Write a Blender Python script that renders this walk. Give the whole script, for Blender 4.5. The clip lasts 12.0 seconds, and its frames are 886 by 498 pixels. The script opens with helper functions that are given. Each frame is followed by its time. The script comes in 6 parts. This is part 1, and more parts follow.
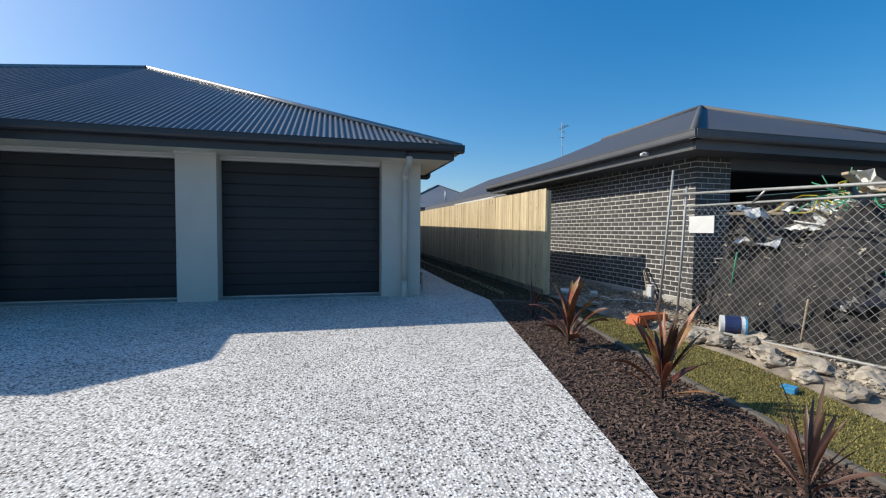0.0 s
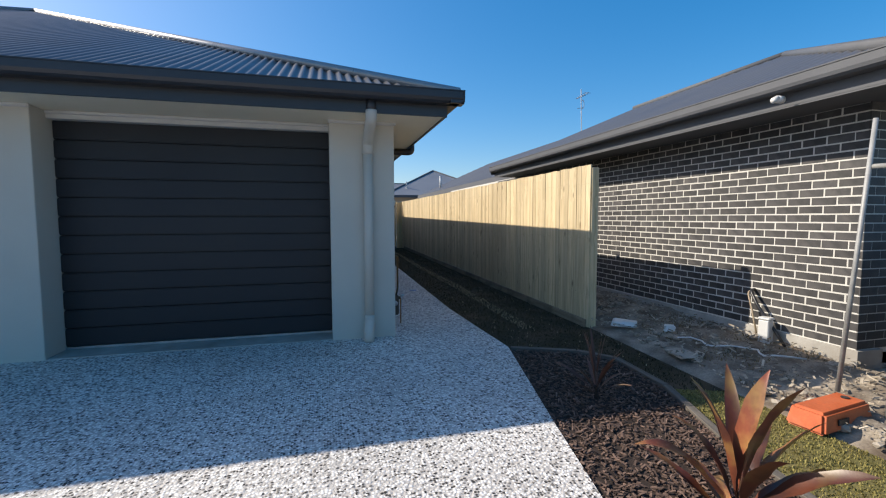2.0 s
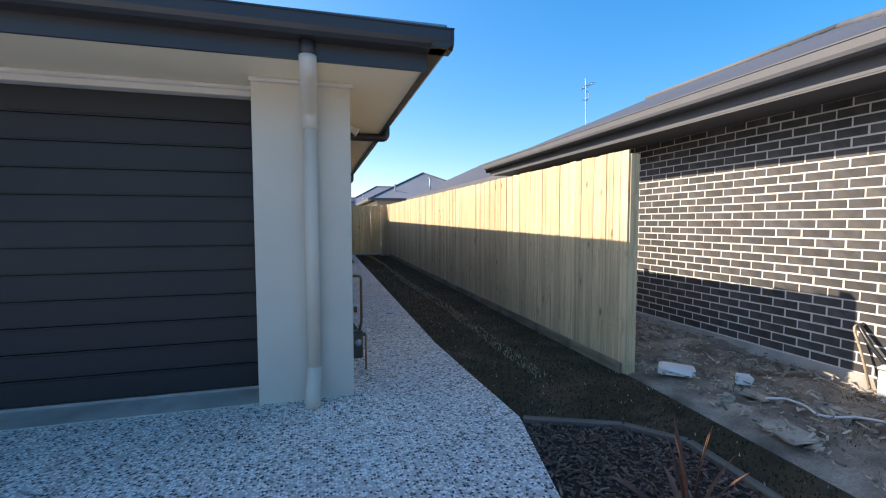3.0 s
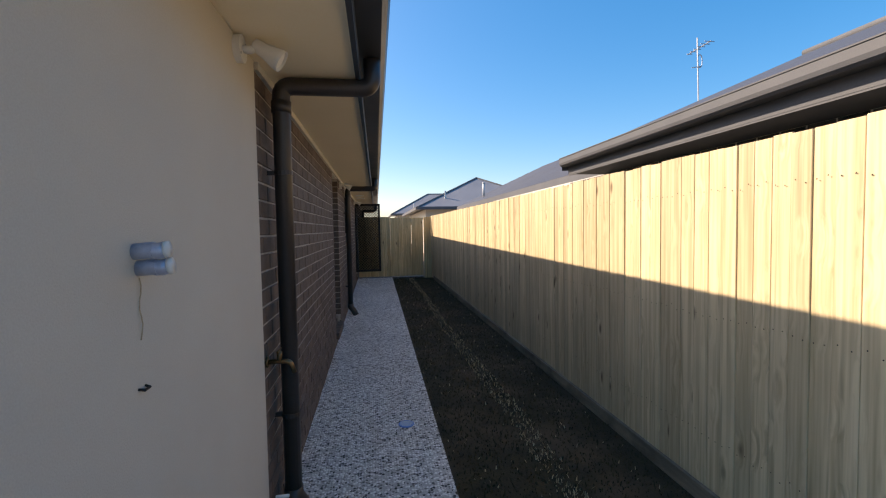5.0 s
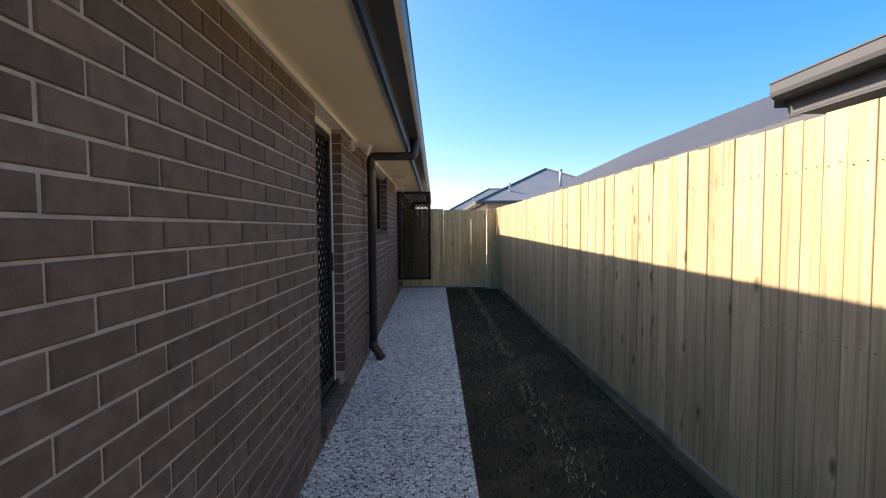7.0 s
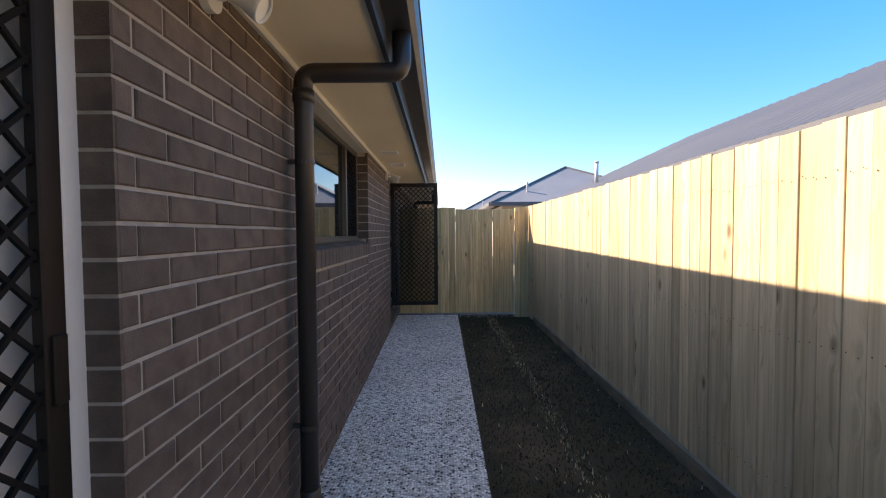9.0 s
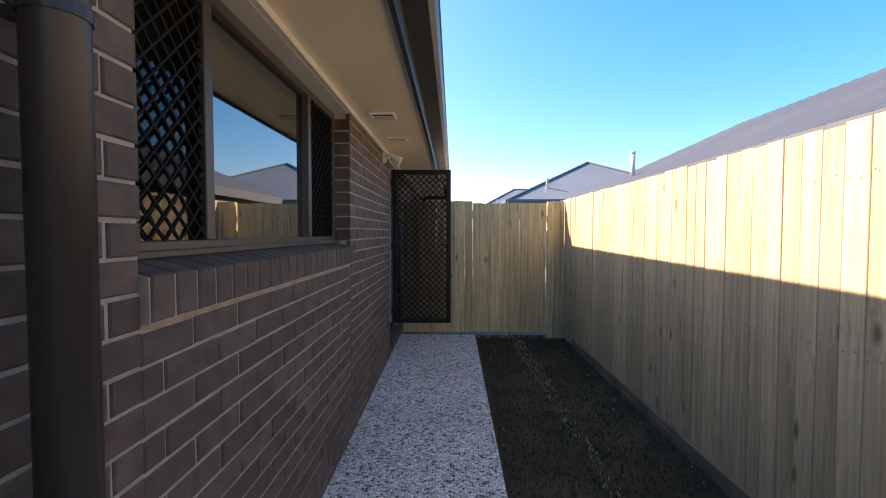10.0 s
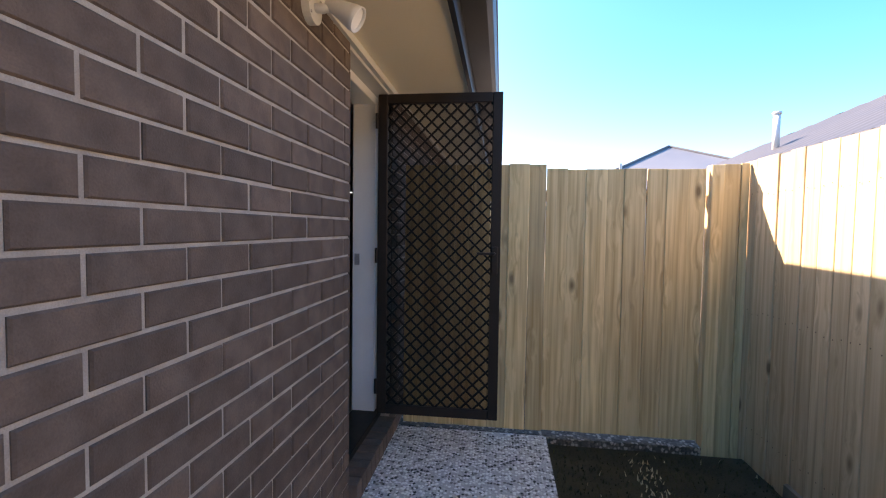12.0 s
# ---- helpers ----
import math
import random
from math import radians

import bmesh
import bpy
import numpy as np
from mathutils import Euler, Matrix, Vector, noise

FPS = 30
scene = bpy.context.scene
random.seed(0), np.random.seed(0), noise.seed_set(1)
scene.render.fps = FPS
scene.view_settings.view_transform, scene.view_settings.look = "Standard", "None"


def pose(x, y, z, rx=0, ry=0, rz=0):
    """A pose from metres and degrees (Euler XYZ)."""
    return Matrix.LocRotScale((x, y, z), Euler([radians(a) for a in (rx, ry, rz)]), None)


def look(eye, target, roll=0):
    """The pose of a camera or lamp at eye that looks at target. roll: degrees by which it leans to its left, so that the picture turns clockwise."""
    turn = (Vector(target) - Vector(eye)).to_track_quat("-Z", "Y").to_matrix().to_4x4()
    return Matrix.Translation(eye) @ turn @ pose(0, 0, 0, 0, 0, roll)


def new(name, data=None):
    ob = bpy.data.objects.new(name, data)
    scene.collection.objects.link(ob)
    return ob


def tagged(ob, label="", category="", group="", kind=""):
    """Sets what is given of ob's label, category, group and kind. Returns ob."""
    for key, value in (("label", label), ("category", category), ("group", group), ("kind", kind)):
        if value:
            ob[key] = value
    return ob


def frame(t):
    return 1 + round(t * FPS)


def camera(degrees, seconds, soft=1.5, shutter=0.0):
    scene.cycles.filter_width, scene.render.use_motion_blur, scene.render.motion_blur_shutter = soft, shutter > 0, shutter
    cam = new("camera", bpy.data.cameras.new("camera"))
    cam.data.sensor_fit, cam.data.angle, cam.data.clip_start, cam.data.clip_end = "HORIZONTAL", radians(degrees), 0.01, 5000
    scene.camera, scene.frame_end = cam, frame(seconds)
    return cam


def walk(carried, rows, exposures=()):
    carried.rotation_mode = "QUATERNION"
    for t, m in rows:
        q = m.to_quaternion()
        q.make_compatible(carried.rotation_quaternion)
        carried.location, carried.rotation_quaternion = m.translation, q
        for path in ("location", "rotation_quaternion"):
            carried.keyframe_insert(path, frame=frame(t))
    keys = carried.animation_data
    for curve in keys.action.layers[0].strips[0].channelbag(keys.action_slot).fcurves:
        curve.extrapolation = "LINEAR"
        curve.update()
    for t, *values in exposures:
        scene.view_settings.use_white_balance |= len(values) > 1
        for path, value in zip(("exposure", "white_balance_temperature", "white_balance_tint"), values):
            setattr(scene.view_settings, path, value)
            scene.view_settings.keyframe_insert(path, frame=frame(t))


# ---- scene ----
cam = camera(90.4, 12.0, soft=1.15)
PATH = [
    (0, (-1.586, -7.854, 1.192), (-1.087, -5.919, 1.107), 0.5),
    (0.5, (-1.442, -7.097, 1.235), (-1.007, -5.148, 1.124), 0.2),
    (1, (-1.23, -6.376, 1.273), (-0.781, -4.43, 1.156), -0.0),
    (1.5, (-0.981, -5.61, 1.321), (-0.497, -3.674, 1.189), -0.1),
    (2, (-0.734, -4.962, 1.357), (-0.224, -3.034, 1.216), -0.1),
    (2.5, (-0.469, -4.313, 1.367), (0.058, -2.389, 1.224), 0.0),
    (3, (-0.243, -3.480, 1.368), (0.303, -1.560, 1.246), -0.1),
    (3.2, (-0.152, -3.149, 1.372), (0.377, -1.223, 1.26), 0.0),
    (4.8, (0.518, -0.886, 1.595), (0.857, 1.083, 1.503), -1.3),
    (5, (0.557, -0.627, 1.605), (0.856, 1.349, 1.514), -1.0),
    (5.5, (0.640, 0.106, 1.603), (0.880, 2.089, 1.502), -0.7),
    (6, (0.720, 0.904, 1.584), (0.885, 2.895, 1.485), -0.4),
    (6.5, (0.738, 1.706, 1.572), (0.866, 3.699, 1.468), -0.5),
    (7, (0.77, 2.423, 1.556), (0.806, 4.421, 1.46), -0.4),
    (9, (0.737, 5.099, 1.567), (0.744, 7.098, 1.494), -0.4),
    (9.5, (0.718, 5.832, 1.576), (0.714, 7.831, 1.504), 0.0),
    (10, (0.705, 6.534, 1.568), (0.66, 8.532, 1.493), 0.0),
    (10.5, (0.689, 7.336, 1.568), (0.651, 9.335, 1.494), 0.0),
    (11, (0.672, 8.079, 1.599), (0.638, 10.077, 1.512), 0.4),
    (11.5, (0.678, 8.757, 1.577), (0.603, 10.754, 1.49), 0.7),
    (12, (0.683, 9.471, 1.562), (0.422, 11.452, 1.469), 0.8),
]
walk(cam, [(t, look(eye, target, roll)) for t, eye, target, roll in PATH],
     exposures=[(0.0, 0.15, 6600, 8), (0.5, 0.25, 6600, 8), (1.5, 0.35, 6800, 10), (2.5, 0.7, 7100, 13), (3.0, 1.05, 7400, 16), (5.0, 0.9, 8100, 19), (6.0, 0.98, 7900, 17), (7.0, 1.2, 7800, 17), (9.0, 1.5, 8000, 20), (10.5, 1.6, 8000, 21), (11.5, 1.75, 8200, 23), (12.0, 2.2, 8400, 26)])

# ---------------------------------------------------------------- light
SUN_X, SUN_Y = -1.25, 0.63          # horizontal run towards the sun per metre of height
sun_el = math.atan2(1.0, math.hypot(SUN_X, SUN_Y))
sun_az = math.atan2(SUN_X, SUN_Y)
world = bpy.data.worlds.new("world")
scene.world = world
world.use_nodes = True
_nt = world.node_tree
_sky = _nt.nodes.new("ShaderNodeTexSky")
_sky.sky_type = 'NISHITA'
_sky.sun_disc = False
_sky.sun_elevation = sun_el
_sky.sun_rotation = sun_az
_sky.altitude = 1000.0
_sky.air_density, _sky.dust_density, _sky.ozone_density = 1.0, 3.0, 4.0
_hs = _nt.nodes.new("ShaderNodeHueSaturation")
_hs.inputs["Hue"].default_value = 0.5005
_hs.inputs["Saturation"].default_value = 1.62
_bg = _nt.nodes["Background"]
_gm = _nt.nodes.new("ShaderNodeGamma")
_gm.inputs["Gamma"].default_value = 0.74
_nt.links.new(_sky.outputs[0], _gm.inputs["Color"])
_nt.links.new(_gm.outputs[0], _hs.inputs["Color"])
_nt.links.new(_hs.outputs[0], _bg.inputs[0])
_bg.inputs[1].default_value = 0.212
_sl = bpy.data.lights.new("sun", 'SUN')
_sl.energy, _sl.angle, _sl.color = 4.4, radians(0.53), (1.0, 0.93, 0.82)
sun = new("sun", _sl)
sun.matrix_world = look((SUN_X * 20, SUN_Y * 20, 20), (0, 0, 0))


# ---------------------------------------------------------------- materials
def material(name, base, second=None, scale=8.0, rough=0.7, metal=0.0, bump=0.2, fine=120.0, stretch=(1, 1, 1),
             vary=0.0, dirt=None, dirt_scale=1.2, dirt_amount=0.35, spec=0.5, coat=0.0, coords="Object", fine_amount=0.25, island=False):
    """Procedural surface: two scales of colour variation, fine relief, optional stains and piece-to-piece variation."""
    m = bpy.data.materials.new(name)
    m.use_nodes = True
    n, l = m.node_tree.nodes, m.node_tree.links
    b = n["Principled BSDF"]
    second = second or tuple(c * 0.75 for c in base)
    tc = n.new("ShaderNodeTexCoord")
    mp = n.new("ShaderNodeMapping")
    mp.inputs["Scale"].default_value = stretch
    l.new(tc.outputs[coords], mp.inputs[0])
    vec = mp.outputs[0]
    if vary or island:
        info = n.new("ShaderNodeNewGeometry") if island else n.new("ShaderNodeObjectInfo")
        rnd = info.outputs["Random Per Island"] if island else info.outputs["Random"]
        mul = n.new("ShaderNodeVectorMath"); mul.operation = 'SCALE'
        mul.inputs[0].default_value = (37.0, 91.0, 53.0)
        l.new(rnd, mul.inputs["Scale"])
        add = n.new("ShaderNodeVectorMath"); add.operation = 'ADD'
        l.new(vec, add.inputs[0]); l.new(mul.outputs[0], add.inputs[1])
        vec = add.outputs[0]
    big = n.new("ShaderNodeTexNoise"); big.inputs["Scale"].default_value = scale; big.inputs["Detail"].default_value = 5
    l.new(vec, big.inputs["Vector"])
    small = n.new("ShaderNodeTexNoise"); small.inputs["Scale"].default_value = fine; small.inputs["Detail"].default_value = 3
    l.new(vec, small.inputs["Vector"])
    ramp = n.new("ShaderNodeValToRGB")
    ramp.color_ramp.elements[0].position, ramp.color_ramp.elements[1].position = 0.33, 0.68
    ramp.color_ramp.elements[0].color, ramp.color_ramp.elements[1].color = (*second, 1), (*base, 1)
    l.new(big.outputs["Fac"], ramp.inputs[0])
    mixf = n.new("ShaderNodeMix"); mixf.data_type = 'RGBA'; mixf.blend_type = 'OVERLAY'
    mixf.inputs[0].default_value = fine_amount
    l.new(ramp.outputs[0], mixf.inputs[6]); l.new(small.outputs["Fac"], mixf.inputs[7])
    col = mixf.outputs[2]
    if dirt:
        dn = n.new("ShaderNodeTexNoise"); dn.inputs["Scale"].default_value = dirt_scale; dn.inputs["Detail"].default_value = 6
        l.new(tc.outputs[coords], dn.inputs["Vector"])
        dr = n.new("ShaderNodeMapRange"); dr.inputs[1].default_value, dr.inputs[2].default_value = 0.48, 0.72
        dr.inputs[4].default_value = dirt_amount
        l.new(dn.outputs["Fac"], dr.inputs[0])
        mx = n.new("ShaderNodeMix"); mx.data_type = 'RGBA'
        l.new(dr.outputs[0], mx.inputs[0]); l.new(col, mx.inputs[6]); mx.inputs[7].default_value = (*dirt, 1)
        col = mx.outputs[2]
    if vary or island:
        hs = n.new("ShaderNodeHueSaturation")
        mr = n.new("ShaderNodeMapRange")
        v = vary or 0.15
        mr.inputs[3].default_value, mr.inputs[4].default_value = 1 - v, 1 + v
        l.new(rnd, mr.inputs[0]); l.new(mr.outputs[0], hs.inputs["Value"]); l.new(col, hs.inputs["Color"])
        col = hs.outputs[0]
    l.new(col, b.inputs["Base Color"])
    rr = n.new("ShaderNodeMapRange")
    rr.inputs[3].default_value, rr.inputs[4].default_value = max(0.02, rough - 0.1), min(1, rough + 0.1)
    l.new(big.outputs["Fac"], rr.inputs[0]); l.new(rr.outputs[0], b.inputs["Roughness"])
    b.inputs["Metallic"].default_value = metal
    b.inputs["Specular IOR Level"].default_value = spec
    b.inputs["Coat Weight"].default_value = coat
    if bump:
        bp = n.new("ShaderNodeBump"); bp.inputs["Strength"].default_value = bump; bp.inputs["Distance"].default_value = 0.004
        l.new(small.outputs["Fac"], bp.inputs["Height"]); l.new(bp.outputs[0], b.inputs["Normal"])
    return m


def aggregate_material(name, scale, stops, bump=0.7, cement=(0.50, 0.48, 0.45)):
    """Exposed aggregate: rounded pebbles of several greys in a pale cement."""
    m = bpy.data.materials.new(name)
    m.use_nodes = True
    n, l = m.node_tree.nodes, m.node_tree.links
    b = n["Principled BSDF"]
    tc = n.new("ShaderNodeTexCoord")
    wob = n.new("ShaderNodeTexNoise"); wob.inputs["Scale"].default_value = scale * 1.3
    l.new(tc.outputs["Object"], wob.inputs["Vector"])
    sub = n.new("ShaderNodeVectorMath"); sub.operation = 'SCALE'; sub.inputs["Scale"].default_value = 0.7 / scale
    l.new(wob.outputs["Color"], sub.inputs[0])
    add = n.new("ShaderNodeVectorMath"); add.operation = 'ADD'
    l.new(tc.outputs["Object"], add.inputs[0]); l.new(sub.outputs[0], add.inputs[1])
    vo = n.new("ShaderNodeTexVoronoi"); vo.inputs["Scale"].default_value = scale
    l.new(add.outputs[0], vo.inputs["Vector"])
    bw = n.new("ShaderNodeSeparateColor"); l.new(vo.outputs["Color"], bw.inputs[0])
    ramp = n.new("ShaderNodeValToRGB"); ramp.color_ramp.interpolation = 'CONSTANT'
    while len(ramp.color_ramp.elements) < len(stops):
        ramp.color_ramp.elements.new(0.5)
    for e, (p, c) in zip(ramp.color_ramp.elements, stops):
        e.position, e.color = p, (*c, 1)
    l.new(bw.outputs[0], ramp.inputs[0])
    edge = n.new("ShaderNodeMapRange"); edge.inputs[1].default_value, edge.inputs[2].default_value = 0.42, 0.62
    l.new(vo.outputs["Distance"], edge.inputs[0])
    cem = n.new("ShaderNodeMix"); cem.data_type = 'RGBA'; cem.inputs[7].default_value = (*cement, 1)
    l.new(edge.outputs[0], cem.inputs[0]); l.new(ramp.outputs[0], cem.inputs[6])
    st = n.new("ShaderNodeTexNoise"); st.inputs["Scale"].default_value = 0.9; st.inputs["Detail"].default_value = 6
    l.new(tc.outputs["Object"], st.inputs["Vector"])
    sr = n.new("ShaderNodeMapRange"); sr.inputs[1].default_value, sr.inputs[2].default_value = 0.3, 0.7
    sr.inputs[3].default_value, sr.inputs[4].default_value = 0.86, 1.08
    l.new(st.outputs["Fac"], sr.inputs[0])
    mul = n.new("ShaderNodeMix"); mul.data_type = 'RGBA'; mul.blend_type = 'MULTIPLY'; mul.inputs[0].default_value = 1
    l.new(cem.outputs[2], mul.inputs[6]); l.new(sr.outputs[0], mul.inputs[7])
    l.new(mul.outputs[2], b.inputs["Base Color"])
    b.inputs["Roughness"].default_value = 0.75
    bp = n.new("ShaderNodeBump"); bp.invert = True
    bp.inputs["Strength"].default_value = bump; bp.inputs["Distance"].default_value = 0.006
    l.new(vo.outputs["Distance"], bp.inputs["Height"]); l.new(bp.outputs[0], b.inputs["Normal"])
    return m


def timber_material(name, pale, deep, flat=(0.2, 8.0, 3.4)):
    """Sawn treated pine: long grain, knots, small differences from board to board."""
    m = bpy.data.materials.new(name)
    m.use_nodes = True
    n, l = m.node_tree.nodes, m.node_tree.links
    b = n["Principled BSDF"]
    tc = n.new("ShaderNodeTexCoord")
    info = n.new("ShaderNodeObjectInfo")
    mul = n.new("ShaderNodeVectorMath"); mul.operation = 'SCALE'; mul.inputs[0].default_value = (17.0, 29.0, 41.0)
    l.new(info.outputs["Random"], mul.inputs["Scale"])
    add = n.new("ShaderNodeVectorMath"); add.operation = 'ADD'
    l.new(tc.outputs["Object"], add.inputs[0]); l.new(mul.outputs[0], add.inputs[1])
    kn = n.new("ShaderNodeMapping"); kn.inputs["Scale"].default_value = flat
    l.new(add.outputs[0], kn.inputs[0])
    knv = n.new("ShaderNodeTexVoronoi"); knv.inputs["Scale"].default_value = 1.0
    l.new(kn.outputs[0], knv.inputs["Vector"])
    bend = n.new("ShaderNodeMapRange"); bend.inputs[1].default_value, bend.inputs[2].default_value = 0.0, 0.42
    bend.inputs[3].default_value, bend.inputs[4].default_value = 0.028, 0.0
    l.new(knv.outputs["Distance"], bend.inputs[0])
    shift = n.new("ShaderNodeVectorMath"); shift.operation = 'ADD'
    l.new(add.outputs[0], shift.inputs[0]); l.new(bend.outputs[0], shift.inputs[1])
    gr = n.new("ShaderNodeMapping"); gr.inputs["Scale"].default_value = (26, 26, 0.7)
    l.new(shift.outputs[0], gr.inputs[0])
    grain = n.new("ShaderNodeTexNoise"); grain.inputs["Scale"].default_value = 1.6; grain.inputs["Detail"].default_value = 6
    l.new(gr.outputs[0], grain.inputs["Vector"])
    ramp = n.new("ShaderNodeValToRGB")
    ramp.color_ramp.elements[0].position, ramp.color_ramp.elements[1].position = 0.3, 0.62
    ramp.color_ramp.elements[0].color, ramp.color_ramp.elements[1].color = (*deep, 1), (*pale, 1)
    l.new(grain.outputs["Fac"], ramp.inputs[0])
    kr = n.new("ShaderNodeMapRange"); kr.inputs[1].default_value, kr.inputs[2].default_value = 0.07, 0.20
    kr.inputs[3].default_value, kr.inputs[4].default_value = 0.85, 0.0
    l.new(knv.outputs["Distance"], kr.inputs[0])
    pick = n.new("ShaderNodeSeparateColor"); l.new(knv.outputs["Color"], pick.inputs[0])
    gate = n.new("ShaderNodeMath"); gate.operation = 'GREATER_THAN'; gate.inputs[1].default_value = 0.52
    l.new(pick.outputs[0], gate.inputs[0])
    some = n.new("ShaderNodeMath"); some.operation = 'MULTIPLY'
    l.new(gate.outputs[0], some.inputs[0]); l.new(kr.outputs[0], some.inputs[1])
    kc = n.new("ShaderNodeMix"); kc.data_type = 'RGBA'; kc.inputs[7].default_value = (0.11, 0.06, 0.025, 1)
    l.new(some.outputs[0], kc.inputs[0]); l.new(ramp.outputs[0], kc.inputs[6])
    big = n.new("ShaderNodeTexNoise"); big.inputs["Scale"].default_value = 2.2; big.inputs["Detail"].default_value = 4
    l.new(add.outputs[0], big.inputs["Vector"])
    gm = n.new("ShaderNodeMix"); gm.data_type = 'RGBA'; gm.inputs[7].default_value = (0.42, 0.35, 0.21, 1)
    gf = n.new("ShaderNodeMapRange"); gf.inputs[1].default_value, gf.inputs[2].default_value = 0.45, 0.8; gf.inputs[4].default_value = 0.5
    l.new(big.outputs["Fac"], gf.inputs[0]); l.new(gf.outputs[0], gm.inputs[0]); l.new(kc.outputs[2], gm.inputs[6])
    sm = n.new("ShaderNodeMapping"); sm.inputs["Scale"].default_value = (30, 30, 0.9)
    l.new(shift.outputs[0], sm.inputs[0])
    sn = n.new("ShaderNodeTexNoise"); sn.inputs["Scale"].default_value = 1.0; sn.inputs["Detail"].default_value = 3; sn.inputs["Distortion"].default_value = 0.6
    l.new(sm.outputs[0], sn.inputs["Vector"])
    sf = n.new("ShaderNodeMapRange"); sf.inputs[1].default_value, sf.inputs[2].default_value = 0.58, 0.72; sf.inputs[4].default_value = 0.42
    l.new(sn.outputs["Fac"], sf.inputs[0])
    sx = n.new("ShaderNodeMix"); sx.data_type = 'RGBA'; sx.inputs[7].default_value = (0.22, 0.16, 0.085, 1)
    l.new(sf.outputs[0], sx.inputs[0]); l.new(gm.outputs[2], sx.inputs[6])
    hs = n.new("ShaderNodeHueSaturation")
    mr = n.new("ShaderNodeMapRange"); mr.inputs[3].default_value, mr.inputs[4].default_value = 0.80, 1.14
    l.new(info.outputs["Random"], mr.inputs[0]); l.new(mr.outputs[0], hs.inputs["Value"]); l.new(sx.outputs[2], hs.inputs["Color"])
    l.new(hs.outputs[0], b.inputs["Base Color"])
    b.inputs["Roughness"].default_value = 0.72
    bp = n.new("ShaderNodeBump"); bp.inputs["Strength"].default_value = 0.25; bp.inputs["Distance"].default_value = 0.003
    l.new(grain.outputs["Fac"], bp.inputs["Height"]); l.new(bp.outputs[0], b.inputs["Normal"])
    return m


def glass_material(name):
    m = bpy.data.materials.new(name)
    m.use_nodes = True
    b = m.node_tree.nodes["Principled BSDF"]
    b.inputs["Base Color"].default_value = (0.28, 0.31, 0.31, 1)
    b.inputs["Roughness"].default_value = 0.0
    b.inputs["Transmission Weight"].default_value = 1.0
    b.inputs["IOR"].default_value = 3.0
    return m


M_DRIVE = aggregate_material("exposed_aggregate", 56, [(0.0, (0.04, 0.037, 0.034)), (0.17, (0.21, 0.195, 0.175)), (0.32, (0.63, 0.60, 0.555)), (0.52, (0.92, 0.895, 0.85))], 1.0, (0.54, 0.51, 0.475))
M_RENDER = material("rendered_wall_paint", (0.58, 0.54, 0.465), (0.545, 0.505, 0.435), 2.0, 0.85, fine=260, bump=0.35, fine_amount=0.12)
M_TRIM = material("pale_trim_paint", (0.62, 0.61, 0.57), (0.58, 0.57, 0.53), 3, 0.55, fine=200, bump=0.08, fine_amount=0.1)
M_SOFFIT = material("soffit_paint", (0.88, 0.79, 0.60), (0.84, 0.75, 0.565), 1.5, 0.7, fine=150, bump=0.1, fine_amount=0.1)
M_BRICK = material("brown_brick", (0.135, 0.095, 0.075), (0.078, 0.055, 0.044), 16, 0.75, fine=220, bump=0.5, vary=0.2, dirt=(0.17, 0.135, 0.115), dirt_scale=9, dirt_amount=0.3)
M_BRICK_JOINED = material("brown_brick_field", (0.135, 0.095, 0.075), (0.078, 0.055, 0.044), 16, 0.75, fine=220, bump=0.5, vary=0.2, island=True, dirt=(0.17, 0.135, 0.115), dirt_scale=9, dirt_amount=0.3)
M_MORTAR = material("grey_mortar", (0.45, 0.405, 0.36), (0.32, 0.285, 0.25), 14, 0.9, fine=300, bump=0.5)
M_NBRICK = material("charcoal_brick", (0.066, 0.063, 0.062), (0.040, 0.039, 0.040), 14, 0.6, fine=200, bump=0.4, vary=0.25, dirt=(0.16, 0.15, 0.14), dirt_scale=5, dirt_amount=0.35)
M_NBRICK_JOINED = material("charcoal_brick_field", (0.066, 0.063, 0.062), (0.040, 0.039, 0.040), 14, 0.6, fine=200, bump=0.4, vary=0.25, island=True, dirt=(0.16, 0.15, 0.14), dirt_scale=5, dirt_amount=0.35)
M_NMORTAR = material("white_mortar", (0.66, 0.645, 0.60), (0.56, 0.545, 0.50), 9, 0.9, fine=300, bump=0.5)
M_CONCRETE = material("concrete_footing", (0.48, 0.46, 0.42), (0.36, 0.34, 0.30), 5, 0.9, fine=140, bump=0.5, dirt=(0.2, 0.16, 0.12), dirt_amount=0.5)
M_ROOF = material("charcoal_roof_sheet", (0.075, 0.078, 0.085), (0.062, 0.064, 0.07), 1.2, 0.38, metal=0.0, fine=60, bump=0.03, fine_amount=0.06, spec=0.6)
M_NROOF = material("grey_roof_sheet", (0.085, 0.088, 0.098), (0.075, 0.078, 0.088), 0.8, 0.5, fine=40, bump=0.03, fine_amount=0.06)
M_FARROOF = material("pale_grey_roof_sheet", (0.21, 0.22, 0.24), (0.18, 0.19, 0.21), 0.8, 0.5, fine=20, bump=0.03, fine_amount=0.06)
# Sun glint on the caps is put into a paler base colour and gloss.
M_RIDGE = material("ridge_cap_sun_glint", (0.34, 0.345, 0.355), (0.30, 0.305, 0.315), 2, 0.3, fine=60, bump=0.02, fine_amount=0.06, spec=0.8, metal=0.3)
M_GUTTER = material("charcoal_gutter_paint", (0.035, 0.037, 0.042), (0.03, 0.031, 0.036), 3, 0.38, fine=90, bump=0.04, fine_amount=0.1)
